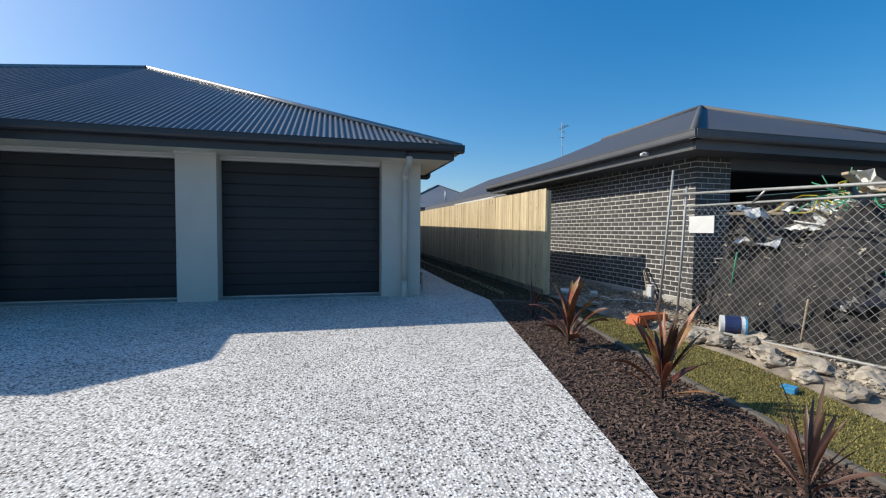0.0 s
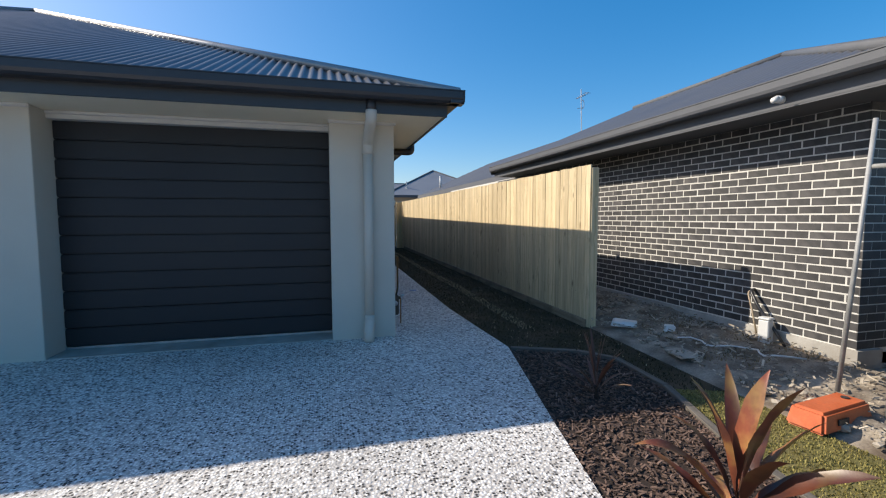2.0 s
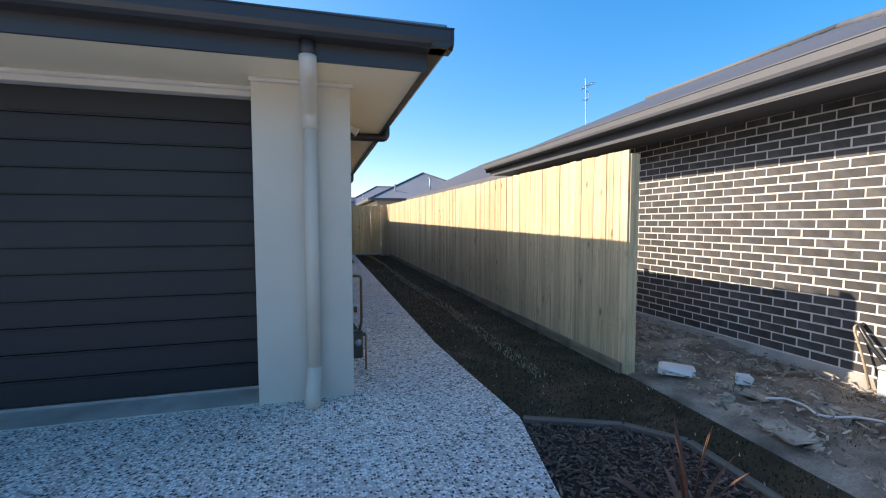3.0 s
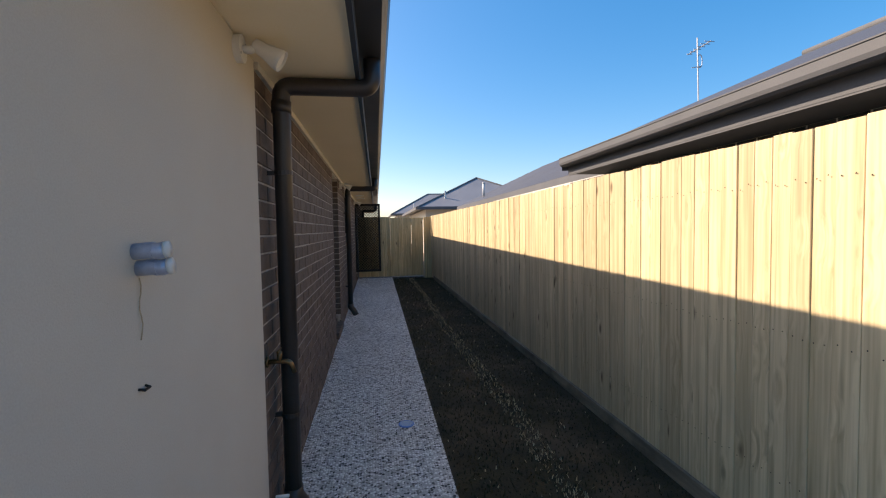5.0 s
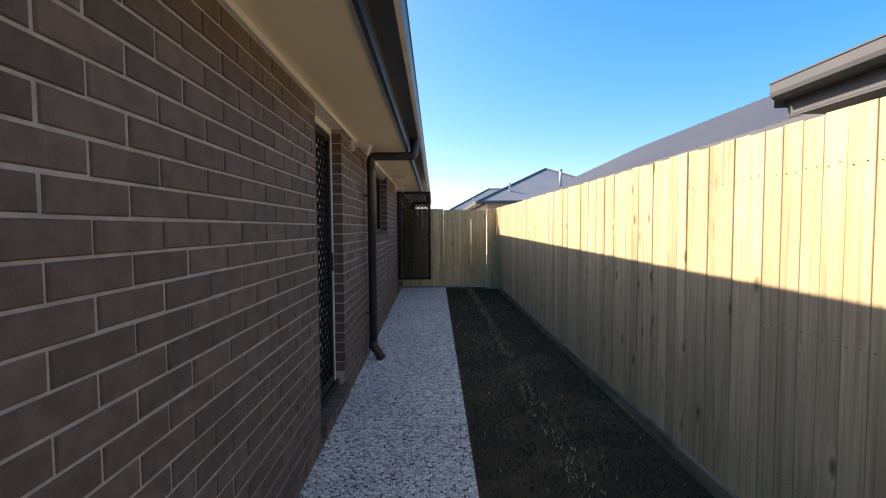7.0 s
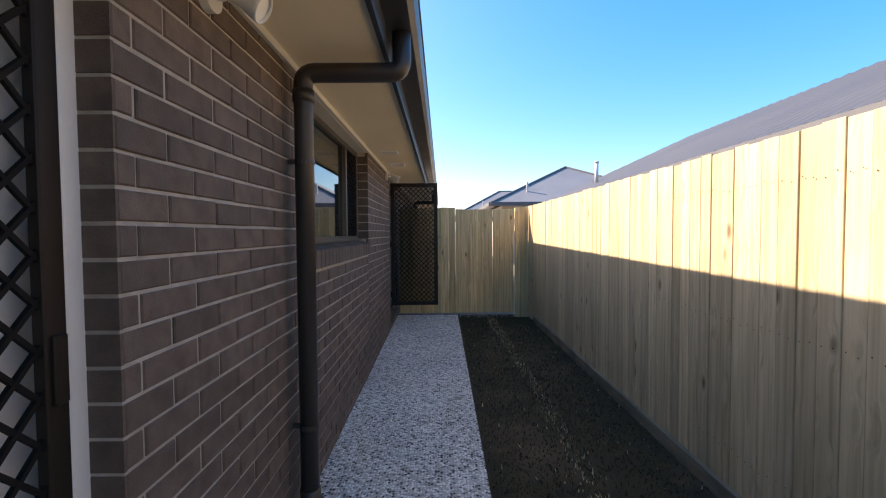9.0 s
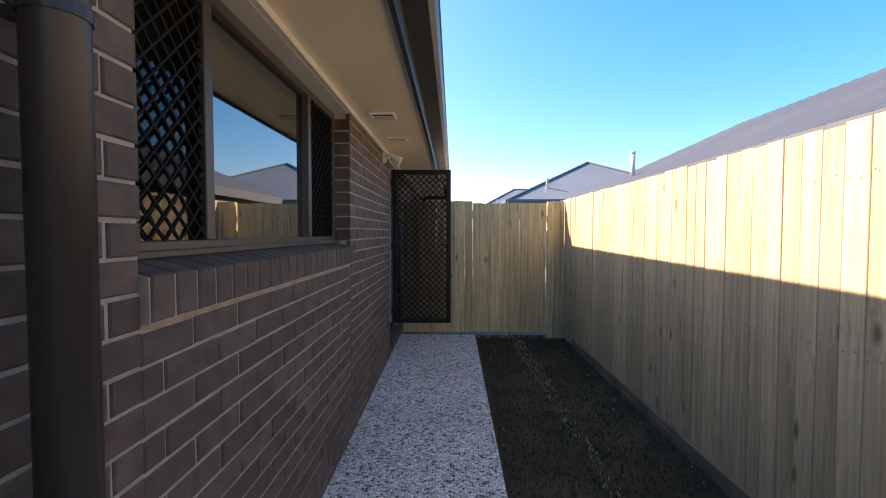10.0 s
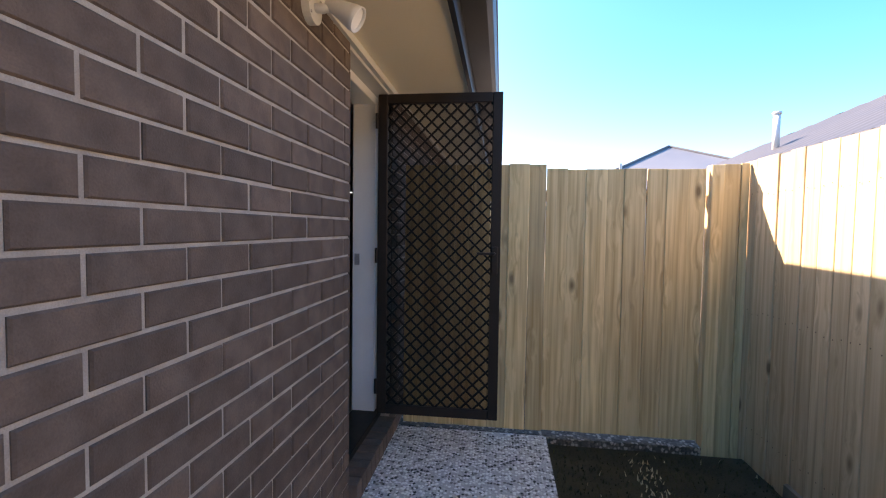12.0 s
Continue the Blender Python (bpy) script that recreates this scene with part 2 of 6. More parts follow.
M_NFASCIA = material("grey_fascia_paint", (0.12, 0.124, 0.132), (0.105, 0.109, 0.117), 3, 0.62, fine=90, bump=0.04, fine_amount=0.1, spec=0.25)
M_DOOR = material("charcoal_door_steel", (0.012, 0.0135, 0.018), (0.010, 0.0115, 0.015), 1.6, 0.55, fine=180, bump=0.08, fine_amount=0.1)
M_PIPE = material("brown_black_pipe", (0.040, 0.032, 0.029), (0.033, 0.027, 0.024), 6, 0.42, fine=120, bump=0.08)
M_BRONZE = material("dark_bronze_frame", (0.022, 0.016, 0.014), (0.016, 0.012, 0.010), 6, 0.5, fine=120, bump=0.05, spec=0.25)
M_GRILLE = material("black_grille_coat", (0.010, 0.009, 0.009), (0.007, 0.006, 0.006), 6, 0.75, fine=120, bump=0.05, spec=0.15)
M_SILLALU = material("bronze_window_frame", (0.07, 0.06, 0.052), (0.055, 0.047, 0.041), 6, 0.4, fine=120, bump=0.05)
M_WHITE = material("white_gloss_paint", (0.78, 0.78, 0.76), (0.72, 0.72, 0.70), 4, 0.4, fine=100, bump=0.05, fine_amount=0.08)
M_PLASTIC = material("white_plastic", (0.72, 0.72, 0.70), (0.66, 0.66, 0.63), 9, 0.35, fine=90, bump=0.03, fine_amount=0.08)
M_PINE = timber_material("treated_pine", (0.71, 0.575, 0.36), (0.48, 0.365, 0.205))
M_PINE_GATE = timber_material("fresh_treated_pine", (0.77, 0.58, 0.31), (0.46, 0.30, 0.13), (8.0, 0.2, 3.2))
M_PLINTH = material("soil_stained_pine", (0.30, 0.25, 0.17), (0.16, 0.13, 0.09), 3, 0.85, fine=70, bump=0.4, stretch=(6, 0.6, 6), dirt=(0.06, 0.045, 0.03), dirt_scale=3, dirt_amount=0.7)
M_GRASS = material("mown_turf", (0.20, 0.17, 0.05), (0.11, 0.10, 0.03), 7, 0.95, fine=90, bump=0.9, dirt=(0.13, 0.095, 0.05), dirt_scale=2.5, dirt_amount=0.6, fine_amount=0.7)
# Side strip turf: house shade is put into the colour, unlike the verge.
M_TURF_SIDE = material("thin_turf_darkened_for_shade", (0.042, 0.032, 0.011), (0.021, 0.017, 0.006), 6, 0.95, fine=110, bump=0.9, dirt=(0.11, 0.075, 0.045), dirt_scale=1.8, dirt_amount=0.7, fine_amount=0.7)
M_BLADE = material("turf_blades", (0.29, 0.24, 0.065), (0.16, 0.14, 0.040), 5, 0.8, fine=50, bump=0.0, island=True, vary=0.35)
# Side blades take the same shade-darkened colour.
M_BLADE_SIDE = material("turf_blades_darkened_for_shade", (0.046, 0.042, 0.011), (0.025, 0.024, 0.006), 4, 0.85, fine=50, bump=0.0, island=True, vary=0.35)
M_MULCH = material("dark_mulch_soil", (0.040, 0.025, 0.018), (0.022, 0.014, 0.010), 22, 0.95, fine=120, bump=1.0, fine_amount=0.6)
M_CHIP = material("bark_chips", (0.20, 0.128, 0.096), (0.06, 0.037, 0.028), 14, 0.9, fine=90, bump=0.4, island=True, vary=0.5)
M_DIRT = material("building_site_dirt", (0.40, 0.34, 0.265), (0.15, 0.118, 0.088), 3.6, 0.95, fine=60, bump=1.0, dirt=(0.085, 0.06, 0.04), dirt_scale=2.4, dirt_amount=0.92, fine_amount=0.5)
M_ROCK = material("broken_clods", (0.47, 0.41, 0.33), (0.27, 0.23, 0.18), 6, 0.95, fine=70, bump=0.8, vary=0.3)
M_STEEL = material("galvanised_tube", (0.50, 0.51, 0.52), (0.40, 0.41, 0.42), 6, 0.42, metal=0.8, fine=90, bump=0.1)
M_ORANGE = material("orange_plastic", (0.66, 0.15, 0.05), (0.52, 0.11, 0.035), 5, 0.5, fine=70, bump=0.15, dirt=(0.35, 0.2, 0.12), dirt_scale=4, dirt_amount=0.4)
M_BLUE = material("blue_plastic", (0.06, 0.35, 0.62), (0.05, 0.28, 0.52), 5, 0.45, fine=60, bump=0.05)
M_DRAIN = material("pale_blue_plastic", (0.16, 0.30, 0.62), (0.12, 0.24, 0.52), 5, 0.4, fine=60, bump=0.05)
M_GREEN = material("green_netting", (0.05, 0.34, 0.17), (0.03, 0.24, 0.12), 6, 0.6, fine=50, bump=0.2)
M_YELLOW = material("yellow_strap", (0.62, 0.48, 0.03), (0.5, 0.38, 0.02), 6, 0.6, fine=50, bump=0.1)
M_SCRAP = material("weathered_scrap_timber", (0.50, 0.40, 0.28), (0.34, 0.26, 0.17), 6, 0.85, fine=70, bump=0.4, stretch=(1, 6, 6))
# Black plastic; also painted in as the shade of vent and block recesses.
M_BLACK = material("black_plastic_and_recess_shade", (0.018, 0.018, 0.02), (0.03, 0.03, 0.032), 4, 0.35, fine=25, bump=0.5)
M_LEAF_RED = material("cordyline_red", (0.23, 0.065, 0.032), (0.060, 0.024, 0.018), 7, 0.38, fine=40, bump=0.15, stretch=(1, 1, 0.4), vary=0.55, dirt=(0.36, 0.24, 0.07), dirt_scale=5, dirt_amount=0.75)
M_LEAF_DULL = material("dull_red_leaf", (0.15, 0.062, 0.040), (0.070, 0.036, 0.026), 7, 0.5, fine=40, bump=0.15, stretch=(1, 1, 0.4), vary=0.45, dirt=(0.26, 0.17, 0.08), dirt_scale=5, dirt_amount=0.6)
M_INSIDE = material("interior_plaster", (0.62, 0.58, 0.50), (0.58, 0.54, 0.46), 2, 0.9, fine=100, bump=0.05, fine_amount=0.08)
# Near-black colour stands in for the deep shade inside the open garage.
M_GARAGE_SHADE = material("near_black_garage_shade", (0.02, 0.018, 0.017), (0.014, 0.013, 0.012), 2, 0.9, fine=60, bump=0.2)
M_GLASS = glass_material("window_glass")
M_GRAVEL = aggregate_material("loose_gravel", 45, [(0.0, (0.05, 0.042, 0.034)), (0.35, (0.15, 0.13, 0.105)), (0.75, (0.36, 0.32, 0.27))], 1.0, (0.08, 0.068, 0.055))


# ---------------------------------------------------------------- builders
def finish(name, bm, mat, parent=None, label="", smooth=False):
    me = bpy.data.meshes.new(name)
    bmesh.ops.recalc_face_normals(bm, faces=bm.faces)
    bm.to_mesh(me)
    bm.free()
    if mat:
        me.materials.append(mat)
    if smooth:
        for p in me.polygons:
            p.use_smooth = True
    ob = new(name, me)
    if parent:
        ob.parent = parent
    if label:
        tagged(ob, label)
    return ob


def part(name, bm, mat, parent, label="", smooth=False):
    return finish(name, bm, mat, parent, label, smooth)


def mesh_object(name, verts, faces, mat, parent=None, smooth=False):
    me = bpy.data.meshes.new(name)
    me.from_pydata(verts, [], faces)
    me.materials.append(mat)
    if smooth:
        for p in me.polygons:
            p.use_smooth = True
    me.update()
    ob = new(name, me)
    if parent:
        ob.parent = parent
    return ob


def thing(name, label, category, at=(0, 0, 0), group="", kind="", rz=0.0):
    ob = new(name)
    ob.empty_display_size = 0.1
    ob.matrix_basis = pose(*at, 0, 0, rz)
    return tagged(ob, label, category, group, kind)


def add_box(bm, x0, x1, y0, y1, z0, z1, bevel=0.0, m=None):
    r = bmesh.ops.create_cube(bm, size=1.0)
    vs = r["verts"]
    bmesh.ops.scale(bm, vec=(x1 - x0, y1 - y0, z1 - z0), verts=vs)
    bmesh.ops.translate(bm, vec=((x0 + x1) / 2, (y0 + y1) / 2, (z0 + z1) / 2), verts=vs)
    if bevel:
        es = {e for v in vs for e in v.link_edges}
        rb = bmesh.ops.bevel(bm, geom=list(es), offset=bevel, segments=1, affect='EDGES')
        vs = list({v for f in rb["faces"] for v in f.verts} | {v for v in vs if v.is_valid})
    if m is not None:
        bmesh.ops.transform(bm, matrix=m, verts=[v for v in vs if v.is_valid])
    return bm


def box(x0, x1, y0, y1, z0, z1, bevel=0.0):
    return add_box(bmesh.new(), x0, x1, y0, y1, z0, z1, bevel)


def tube(points, r, sides=12, bm=None, closed_ends=True):
    """A round pipe along a polyline, mitred at its corners."""
    bm = bm or bmesh.new()
    P = [Vector(p) for p in points]
    rings = []
    up0 = None
    for i, p in enumerate(P):
        a = (p - P[i - 1]).normalized() if i else (P[1] - p).normalized()
        b = (P[i + 1] - p).normalized() if i < len(P) - 1 else a
        d = (a + b).normalized()
        ref = up0 if up0 is not None else (Vector((0, 0, 1)) if abs(d.z) < 0.9 else Vector((1, 0, 0)))
        s = d.cross(ref).normalized()
        u = s.cross(d).normalized()
        up0 = u
        k = 1.0 / max(0.5, d.dot(a))
        ring = []
        for j in range(sides):
            t = 2 * math.pi * j / sides
            ring.append(bm.verts.new(p + (s * math.cos(t) + u * math.sin(t)) * r * (k if i not in (0, len(P) - 1) else 1)))
        rings.append(ring)
    for A, B in zip(rings, rings[1:]):
        for j in range(sides):
            bm.faces.new((A[j], A[(j + 1) % sides], B[(j + 1) % sides], B[j]))
    if closed_ends:
        bm.faces.new(rings[0][::-1])
        bm.faces.new(rings[-1])
    return bm


def bend(points, r=0.08, n=4):
    """Rounds the inner corners of a polyline."""
    P = [Vector(p) for p in points]
    out = [P[0]]
    for a, b, c in zip(P, P[1:], P[2:]):
        p, q = b + (a - b).normalized() * r, b + (c - b).normalized() * r
        for i in range(n + 1):
            t = i / n
            out.append((1 - t) ** 2 * p + 2 * t * (1 - t) * b + t * t * q)
    out.append(P[-1])
    return out


def profile_sweep(profile, start, end, out):
    """A constant profile of (out, up) pairs drawn from start to end; out is the unit vector away from the wall."""
    bm = bmesh.new()
    s, e, o = Vector(start), Vector(end), Vector(out)
    A = [bm.verts.new(s + o * a + Vector((0, 0, b))) for a, b in profile]
    B = [bm.verts.new(e + o * a + Vector((0, 0, b))) for a, b in profile]
    k = len(profile)
    for i in range(k):
        bm.faces.new((A[i], A[(i + 1) % k], B[(i + 1) % k], B[i]))
    bm.faces.new(A[::-1])
    bm.faces.new(B)
    return bm


SLOPE = 0.0165


def gz(y):
    return SLOPE * max(-30.0, min(14.0, y))


def slab(name, outline, top, thick, mat, parent=None, label="", cat="", kind=""):
    """A flat sheet of ground following the fall of the site, with a thickness."""
    bm = bmesh.new()
    T = [bm.verts.new((x, y, gz(y) + top)) for x, y in outline]
    B = [bm.verts.new((x, y, gz(y) + top - thick)) for x, y in outline]
    bm.faces.new(T)
    bm.faces.new(B[::-1])
    k = len(outline)
    for i in range(k):
        bm.faces.new((T[i], B[i], B[(i + 1) % k], T[(i + 1) % k]))
    ob = finish(name, bm, mat, parent)
    return tagged(ob, label, cat, "", kind)


def brick_mesh(name, l, h, d, mat):
    bm = box(-d, 0, -l / 2, l / 2, -h / 2, h / 2)
    es = [e for e in bm.edges if all(v.co.x > -1e-4 for v in e.verts)]
    bmesh.ops.bevel(bm, geom=es, offset=0.004, segments=1, affect='EDGES')
    bmesh.ops.recalc_face_normals(bm, faces=bm.faces)
    me = bpy.data.meshes.new(name)
    bm.to_mesh(me)
    bm.free()
    me.materials.append(mat)
    return me


def brick_field(parent, face_x, sign, y0, y1, z0, z1, phase, zlat, pitch, mat, joined, near, openings=(), length=0.23, height=0.0755, gap=0.01, limit=300, proud=0.006):
    """Stretcher-bond bricks over a wall in the y-z plane. near(y, z) picks those built as single bricks; the rest is one mesh."""
    rng = random.Random(5)
    step = length + gap
    k0, k1 = math.floor((z0 - zlat) / pitch), math.ceil((z1 - zlat) / pitch)
    meshes, verts, faces, single = {}, [], [], 0
    for k in range(k0, k1):
        za, zb = zlat + k * pitch + gap / 2, zlat + (k + 1) * pitch - gap / 2
        za2, zb2 = max(za, z0), min(zb, z1)
        if zb2 - za2 < 0.02:
            continue
        off = phase + (k % 2) * step / 2
        i0, i1 = math.floor((y0 - off) / step) - 1, math.ceil((y1 - off) / step) + 1
        for i in range(i0, i1):
            spans = [(max(off + i * step + gap / 2, y0), min(off + (i + 1) * step - gap / 2, y1))]
            for oy0, oy1, oz0, oz1 in openings:
                if zb2 > oz0 + 0.01 and za2 < oz1 - 0.01:
                    nxt = []
                    for a, b in spans:
                        if b <= oy0 or a >= oy1:
                            nxt.append((a, b))
                        else:
                            nxt += [(a, min(b, oy0))] if a < oy0 else []
                            nxt += [(max(a, oy1), b)] if b > oy1 else []
                    spans = nxt
            for a, b in spans:
                if b - a < 0.02:
                    continue
                a, b = a + rng.uniform(-0.0018, 0.0018), b + rng.uniform(-0.0018, 0.0018)
                dz = rng.uniform(-0.0012, 0.0012)
                cy, cz, L, H = (a + b) / 2, (za2 + zb2) / 2 + dz, b - a, zb2 - za2 + rng.choice((-0.001, 0.0, 0.001))
                jx = rng.uniform(-0.0015, 0.0015)
                if near(cy, cz) and single < limit:
                    key = (round(L, 3), round(H, 3))
                    if key not in meshes:
                        meshes[key] = brick_mesh("brick", L, H, 0.03, mat)
                    ob = new("brick", meshes[key])
                    ob.location = (face_x + sign * (proud + jx), cy, cz)
                    if sign < 0:
                        ob.rotation_euler = (0, 0, math.pi)
                    ob.parent = parent
                    single += 1
                else:
                    n = len(verts)
                    xf, xm, xb, c = face_x + sign * (proud + jx), face_x + sign * (proud + jx - 0.004), face_x - sign * 0.012, 0.004
                    for xx, q in ((xf, c), (xm, 0), (xb, 0)):
                        verts += [(xx, a + q, za2 + q), (xx, b - q, za2 + q), (xx, b - q, zb2 - q), (xx, a + q, zb2 - q)]
                    fs = [(0, 1, 2, 3)]
                    for r in (0, 4):
                        fs += [(r + j, r + 4 + j, r + 4 + (j + 1) % 4, r + (j + 1) % 4) for j in range(4)]
                    if sign < 0:
                        fs = [f[::-1] for f in fs]
                    faces += [tuple(n + v for v in f) for f in fs]
    if verts:
        ob = mesh_object("brick_field", verts, faces, joined, parent)
        tagged(ob, "", "", "", "stuff")


def corrugated(name, eave_a, eave_b, up, width_of, mat, parent, period=0.10, amp=0.016, samples=6):
    """A roof slope of rolled sheet: eave line from a to b, up: unit vector up the slope, width_of(s): length of slope at the share s of the eave."""
    a, b, u = Vector(eave_a), Vector(eave_b), Vector(up).normalized()
    n = (b - a).normalized().cross(u).normalized()
    if n.z < 0:
        n = -n
    L = (b - a).length
    N = int(L / period * samples)
    verts, faces = [], []
    for i in range(N + 1):
        s = i / N
        h = n * (amp * math.sin(2 * math.pi * s * L / period))
        p = a.lerp(b, s) + h
        w = width_of(s)
        verts += [p, p + u * w]
    for i in range(N):
        faces.append((2 * i, 2 * i + 2, 2 * i + 3, 2 * i + 1))
    return mesh_object(name, [tuple(v) for v in verts], faces, mat, parent, smooth=True)


def lattice(x0, x1, z0, z1, pitch, w, t, parent, mat, name="grille", axis="x"):
    """Diamond grille of flat bars within a rectangle (in the x-z plane, or the y-z plane)."""
    bm = bmesh.new()
    W, H = x1 - x0, z1 - z0
    for sgn in (1, -1):
        k = -int(H / pitch) - 2
        while k * pitch < W + H:
            c = k * pitch
            # line: u = c + sgn*v (v from 0 to H), clipped to 0..W
            pts = []
            v0, v1 = 0.0, H
            if sgn > 0:
                lo, hi = max(v0, -c), min(v1, W - c)
            else:
                lo, hi = max(v0, c - W), min(v1, c)
            if hi - lo > 0.01:
                p, q = (c + sgn * lo, lo), (c + sgn * hi, hi)
                d = Vector((q[0] - p[0], q[1] - p[1])).normalized()
                o = Vector((-d.y, d.x)) * w / 2
                vs = []
                tt = t * (1 if sgn > 0 else 0.85)
                for dep in (-tt / 2, tt / 2):
                    for (pu, pv), s2 in ((p, 1), (p, -1), (q, -1), (q, 1)):
                        uu, vv = pu + o.x * s2, pv + o.y * s2
                        vs.append(bm.verts.new((x0 + uu, dep, z0 + vv) if axis == "x" else (dep, x0 + uu, z0 + vv)))
                for f in ((0, 1, 2, 3), (7, 6, 5, 4), (0, 4, 5, 1), (1, 5, 6, 2), (2, 6, 7, 3), (3, 7, 4, 0)):
                    bm.faces.new([vs[j] for j in f])
            k += 1
    return part(name, bm, mat, parent)


# ---------------------------------------------------------------- ground
def ground_sheet():
    xs = [-900, -200, -60, -20, -8, 0, 8, 20, 60, 200, 900]
    ys = [-900, -200, -60, -30, -10, 0, 14, 40, 120, 900]
    verts = [(x, y, gz(y) - 0.06) for y in ys for x in xs]
    k = len(xs)
    faces = [(j * k + i, j * k + i + 1, (j + 1) * k + i + 1, (j + 1) * k + i) for j in range(len(ys) - 1) for i in range(k - 1)]
    return tagged(mesh_object("ground", verts, faces, M_DIRT), "bare sandy earth of a new housing estate", "ground", "", "structure")


ground_sheet()
DRIVE = [(-14, -16), (-2.1, -16), (-1.05, -11), (-0.45, -8), (-0.041, -6.1), (0.25, -4.73), (0.745, -2.34), (1.11, -0.70), (1.07, -0.03), (-0.02, -0.03), (-0.02, 0.4), (-14, 0.4)]
SIDE_PATH = [(1.068, -0.022), (1.06, 0.1), (1.0, 1.2), (1.0, 12.38), (0.0, 12.38), (0.0, -0.022)]
slab("driveway", DRIVE, 0.0, 0.11, M_DRIVE, None, "pale exposed-aggregate concrete driveway", "driveway", "structure")
slab("side_path", SIDE_PATH, 0.0, 0.11, M_DRIVE, None, "exposed-aggregate concrete path along the house", "path", "structure")


def fence_x(y):
    return 2.46 - 0.0215 * y


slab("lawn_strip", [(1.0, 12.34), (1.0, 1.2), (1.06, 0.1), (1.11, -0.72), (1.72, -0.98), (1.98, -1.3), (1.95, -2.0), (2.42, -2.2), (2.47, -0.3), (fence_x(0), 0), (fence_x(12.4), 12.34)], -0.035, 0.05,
     M_TURF_SIDE, None, "thin turf strip, colour darkened for shade, beside the paling fence", "lawn", "structure")
MULCH = [(1.11, -0.72), (0.745, -2.34), (0.25, -4.73), (-0.041, -6.1), (-0.45, -8.0), (-0.8, -9.6), (0.6, -9.6), (0.98, -7.6), (1.22, -6.1), (1.33, -5.4), (1.36, -4.9), (1.55, -3.6), (1.68, -2.8), (1.95, -2.0), (1.98, -1.3), (1.72, -0.98)]
slab("garden_bed", MULCH, -0.02, 0.06, M_MULCH, None, "dark bark-mulched garden bed edging the driveway", "garden bed", "structure")
GRASS = [(0.6, -9.6), (0.98, -7.6), (1.22, -6.1), (1.33, -5.4), (1.36, -4.9), (1.55, -3.6), (1.68, -2.8), (1.95, -2.0), (2.42, -2.2), (2.42, -2.9), (2.44, -4.4), (2.23, -5.35), (2.12, -5.8), (1.9, -7.6), (1.6, -9.6)]
slab("verge_lawn", GRASS, -0.02, 0.05, M_GRASS, None, "sunlit yellow-green turf verge between mulch and dirt", "lawn", "structure")

# ---------------------------------------------------------------- house: shell
Z_SOF = 2.41            # underside of the eaves
FRONT_L = -14.0
WALL_BACK = 20.0


def quad_wall(name, x0, x1, y0, y1, z0, z1, mat, label, cat="wall", bevel=0.0, parent=None):
    ob = finish(name, box(x0, x1, y0, y1, z0, z1, bevel), mat, parent)
    if not parent:
        tagged(ob, label, cat, "", "structure")
    return ob


# garage front: piers, lintel, roller doors
quad_wall("wall_pier_corner", -0.69, -0.285, 0.0, 0.42, gz(0) - 0.1, Z_SOF, M_RENDER, "grey rendered corner pier beside the garage door", bevel=0.006)
quad_wall("wall_pier_middle", -3.96, -3.36, 0.0, 0.42, gz(0) - 0.1, Z_SOF, M_RENDER, "grey rendered pier between two garage doors", bevel=0.006)
quad_wall("wall_pier_far", -7.2, -6.6, 0.0, 0.42, gz(0) - 0.1, Z_SOF, M_RENDER, "grey rendered pier at the end of the garages", bevel=0.006)
quad_wall("wall_front_rest", -14.0, -7.2, 0.1, 0.35, -0.2, Z_SOF, M_RENDER, "grey rendered front wall of the house")
quad_wall("wall_garage_return", -0.285, 0.012, 0.0, 1.572, -0.2, Z_SOF, M_RENDER, "grey rendered side wall of the garage", bevel=0.006)


def garage_door(x0, x1, y):
    d = thing("garage_door", "closed charcoal sectional garage door with horizontal panel grooves", "garage door", (0, 0, 0), "garage doors")
    n, zb, zt = 12, 0.03, 2.34
    h = (zt - zb) / n
    for i in range(n):
        bm = box(x0 + 0.004, x1 - 0.004, y, y + 0.045, zb + i * h + 0.004, zb + (i + 1) * h - 0.004)
        es = [e for e in bm.edges if all(v.co.y < y + 1e-4 for v in e.verts) and abs(e.verts[0].co.z - e.verts[1].co.z) < 1e-4]
        bmesh.ops.bevel(bm, geom=es, offset=0.012, segments=2, affect='EDGES')
        part("panel", bm, M_DOOR, d)
    part("backing", box(x0, x1, y + 0.046, y + 0.06, zb, zt), M_DOOR, d)
    part("bottom_seal", box(x0, x1, y - 0.005, y + 0.04, 0.002, zb), M_STEEL, d, "pale metal strip along the sill")
    return d


garage_door(-3.36, -0.69, 0.345)
garage_door(-6.6, -3.96, 0.345)
quad_wall("lintel_trim_1", -3.37, -0.68, 0.25, 0.42, 2.335, Z_SOF, M_TRIM, "pale painted lintel trim over the garage door", "trim", 0.004)
quad_wall("lintel_trim_2", -6.61, -3.95, 0.25, 0.42, 2.335, Z_SOF, M_TRIM, "pale painted lintel trim over the garage door", "trim", 0.004)
MOULD = [(0, 0), (0.026, 0.004), (0.032, 0.014), (0.032, 0.03), (0, 0.03)]
for _a, _b, _y in ((-0.70, 0.03, 0.0), (-3.97, -3.35, 0.0), (-7.21, -6.59, 0.0), (-3.355, -0.695, 0.25), (-6.595, -3.965, 0.25)):
    _m = finish("moulding", profile_sweep(MOULD, (_a, _y, Z_SOF - 0.032), (_b, _y, Z_SOF - 0.032), (0, -1, 0)), M_TRIM)
    tagged(_m, "pale moulding strip under the front eaves", "trim", "", "structure")
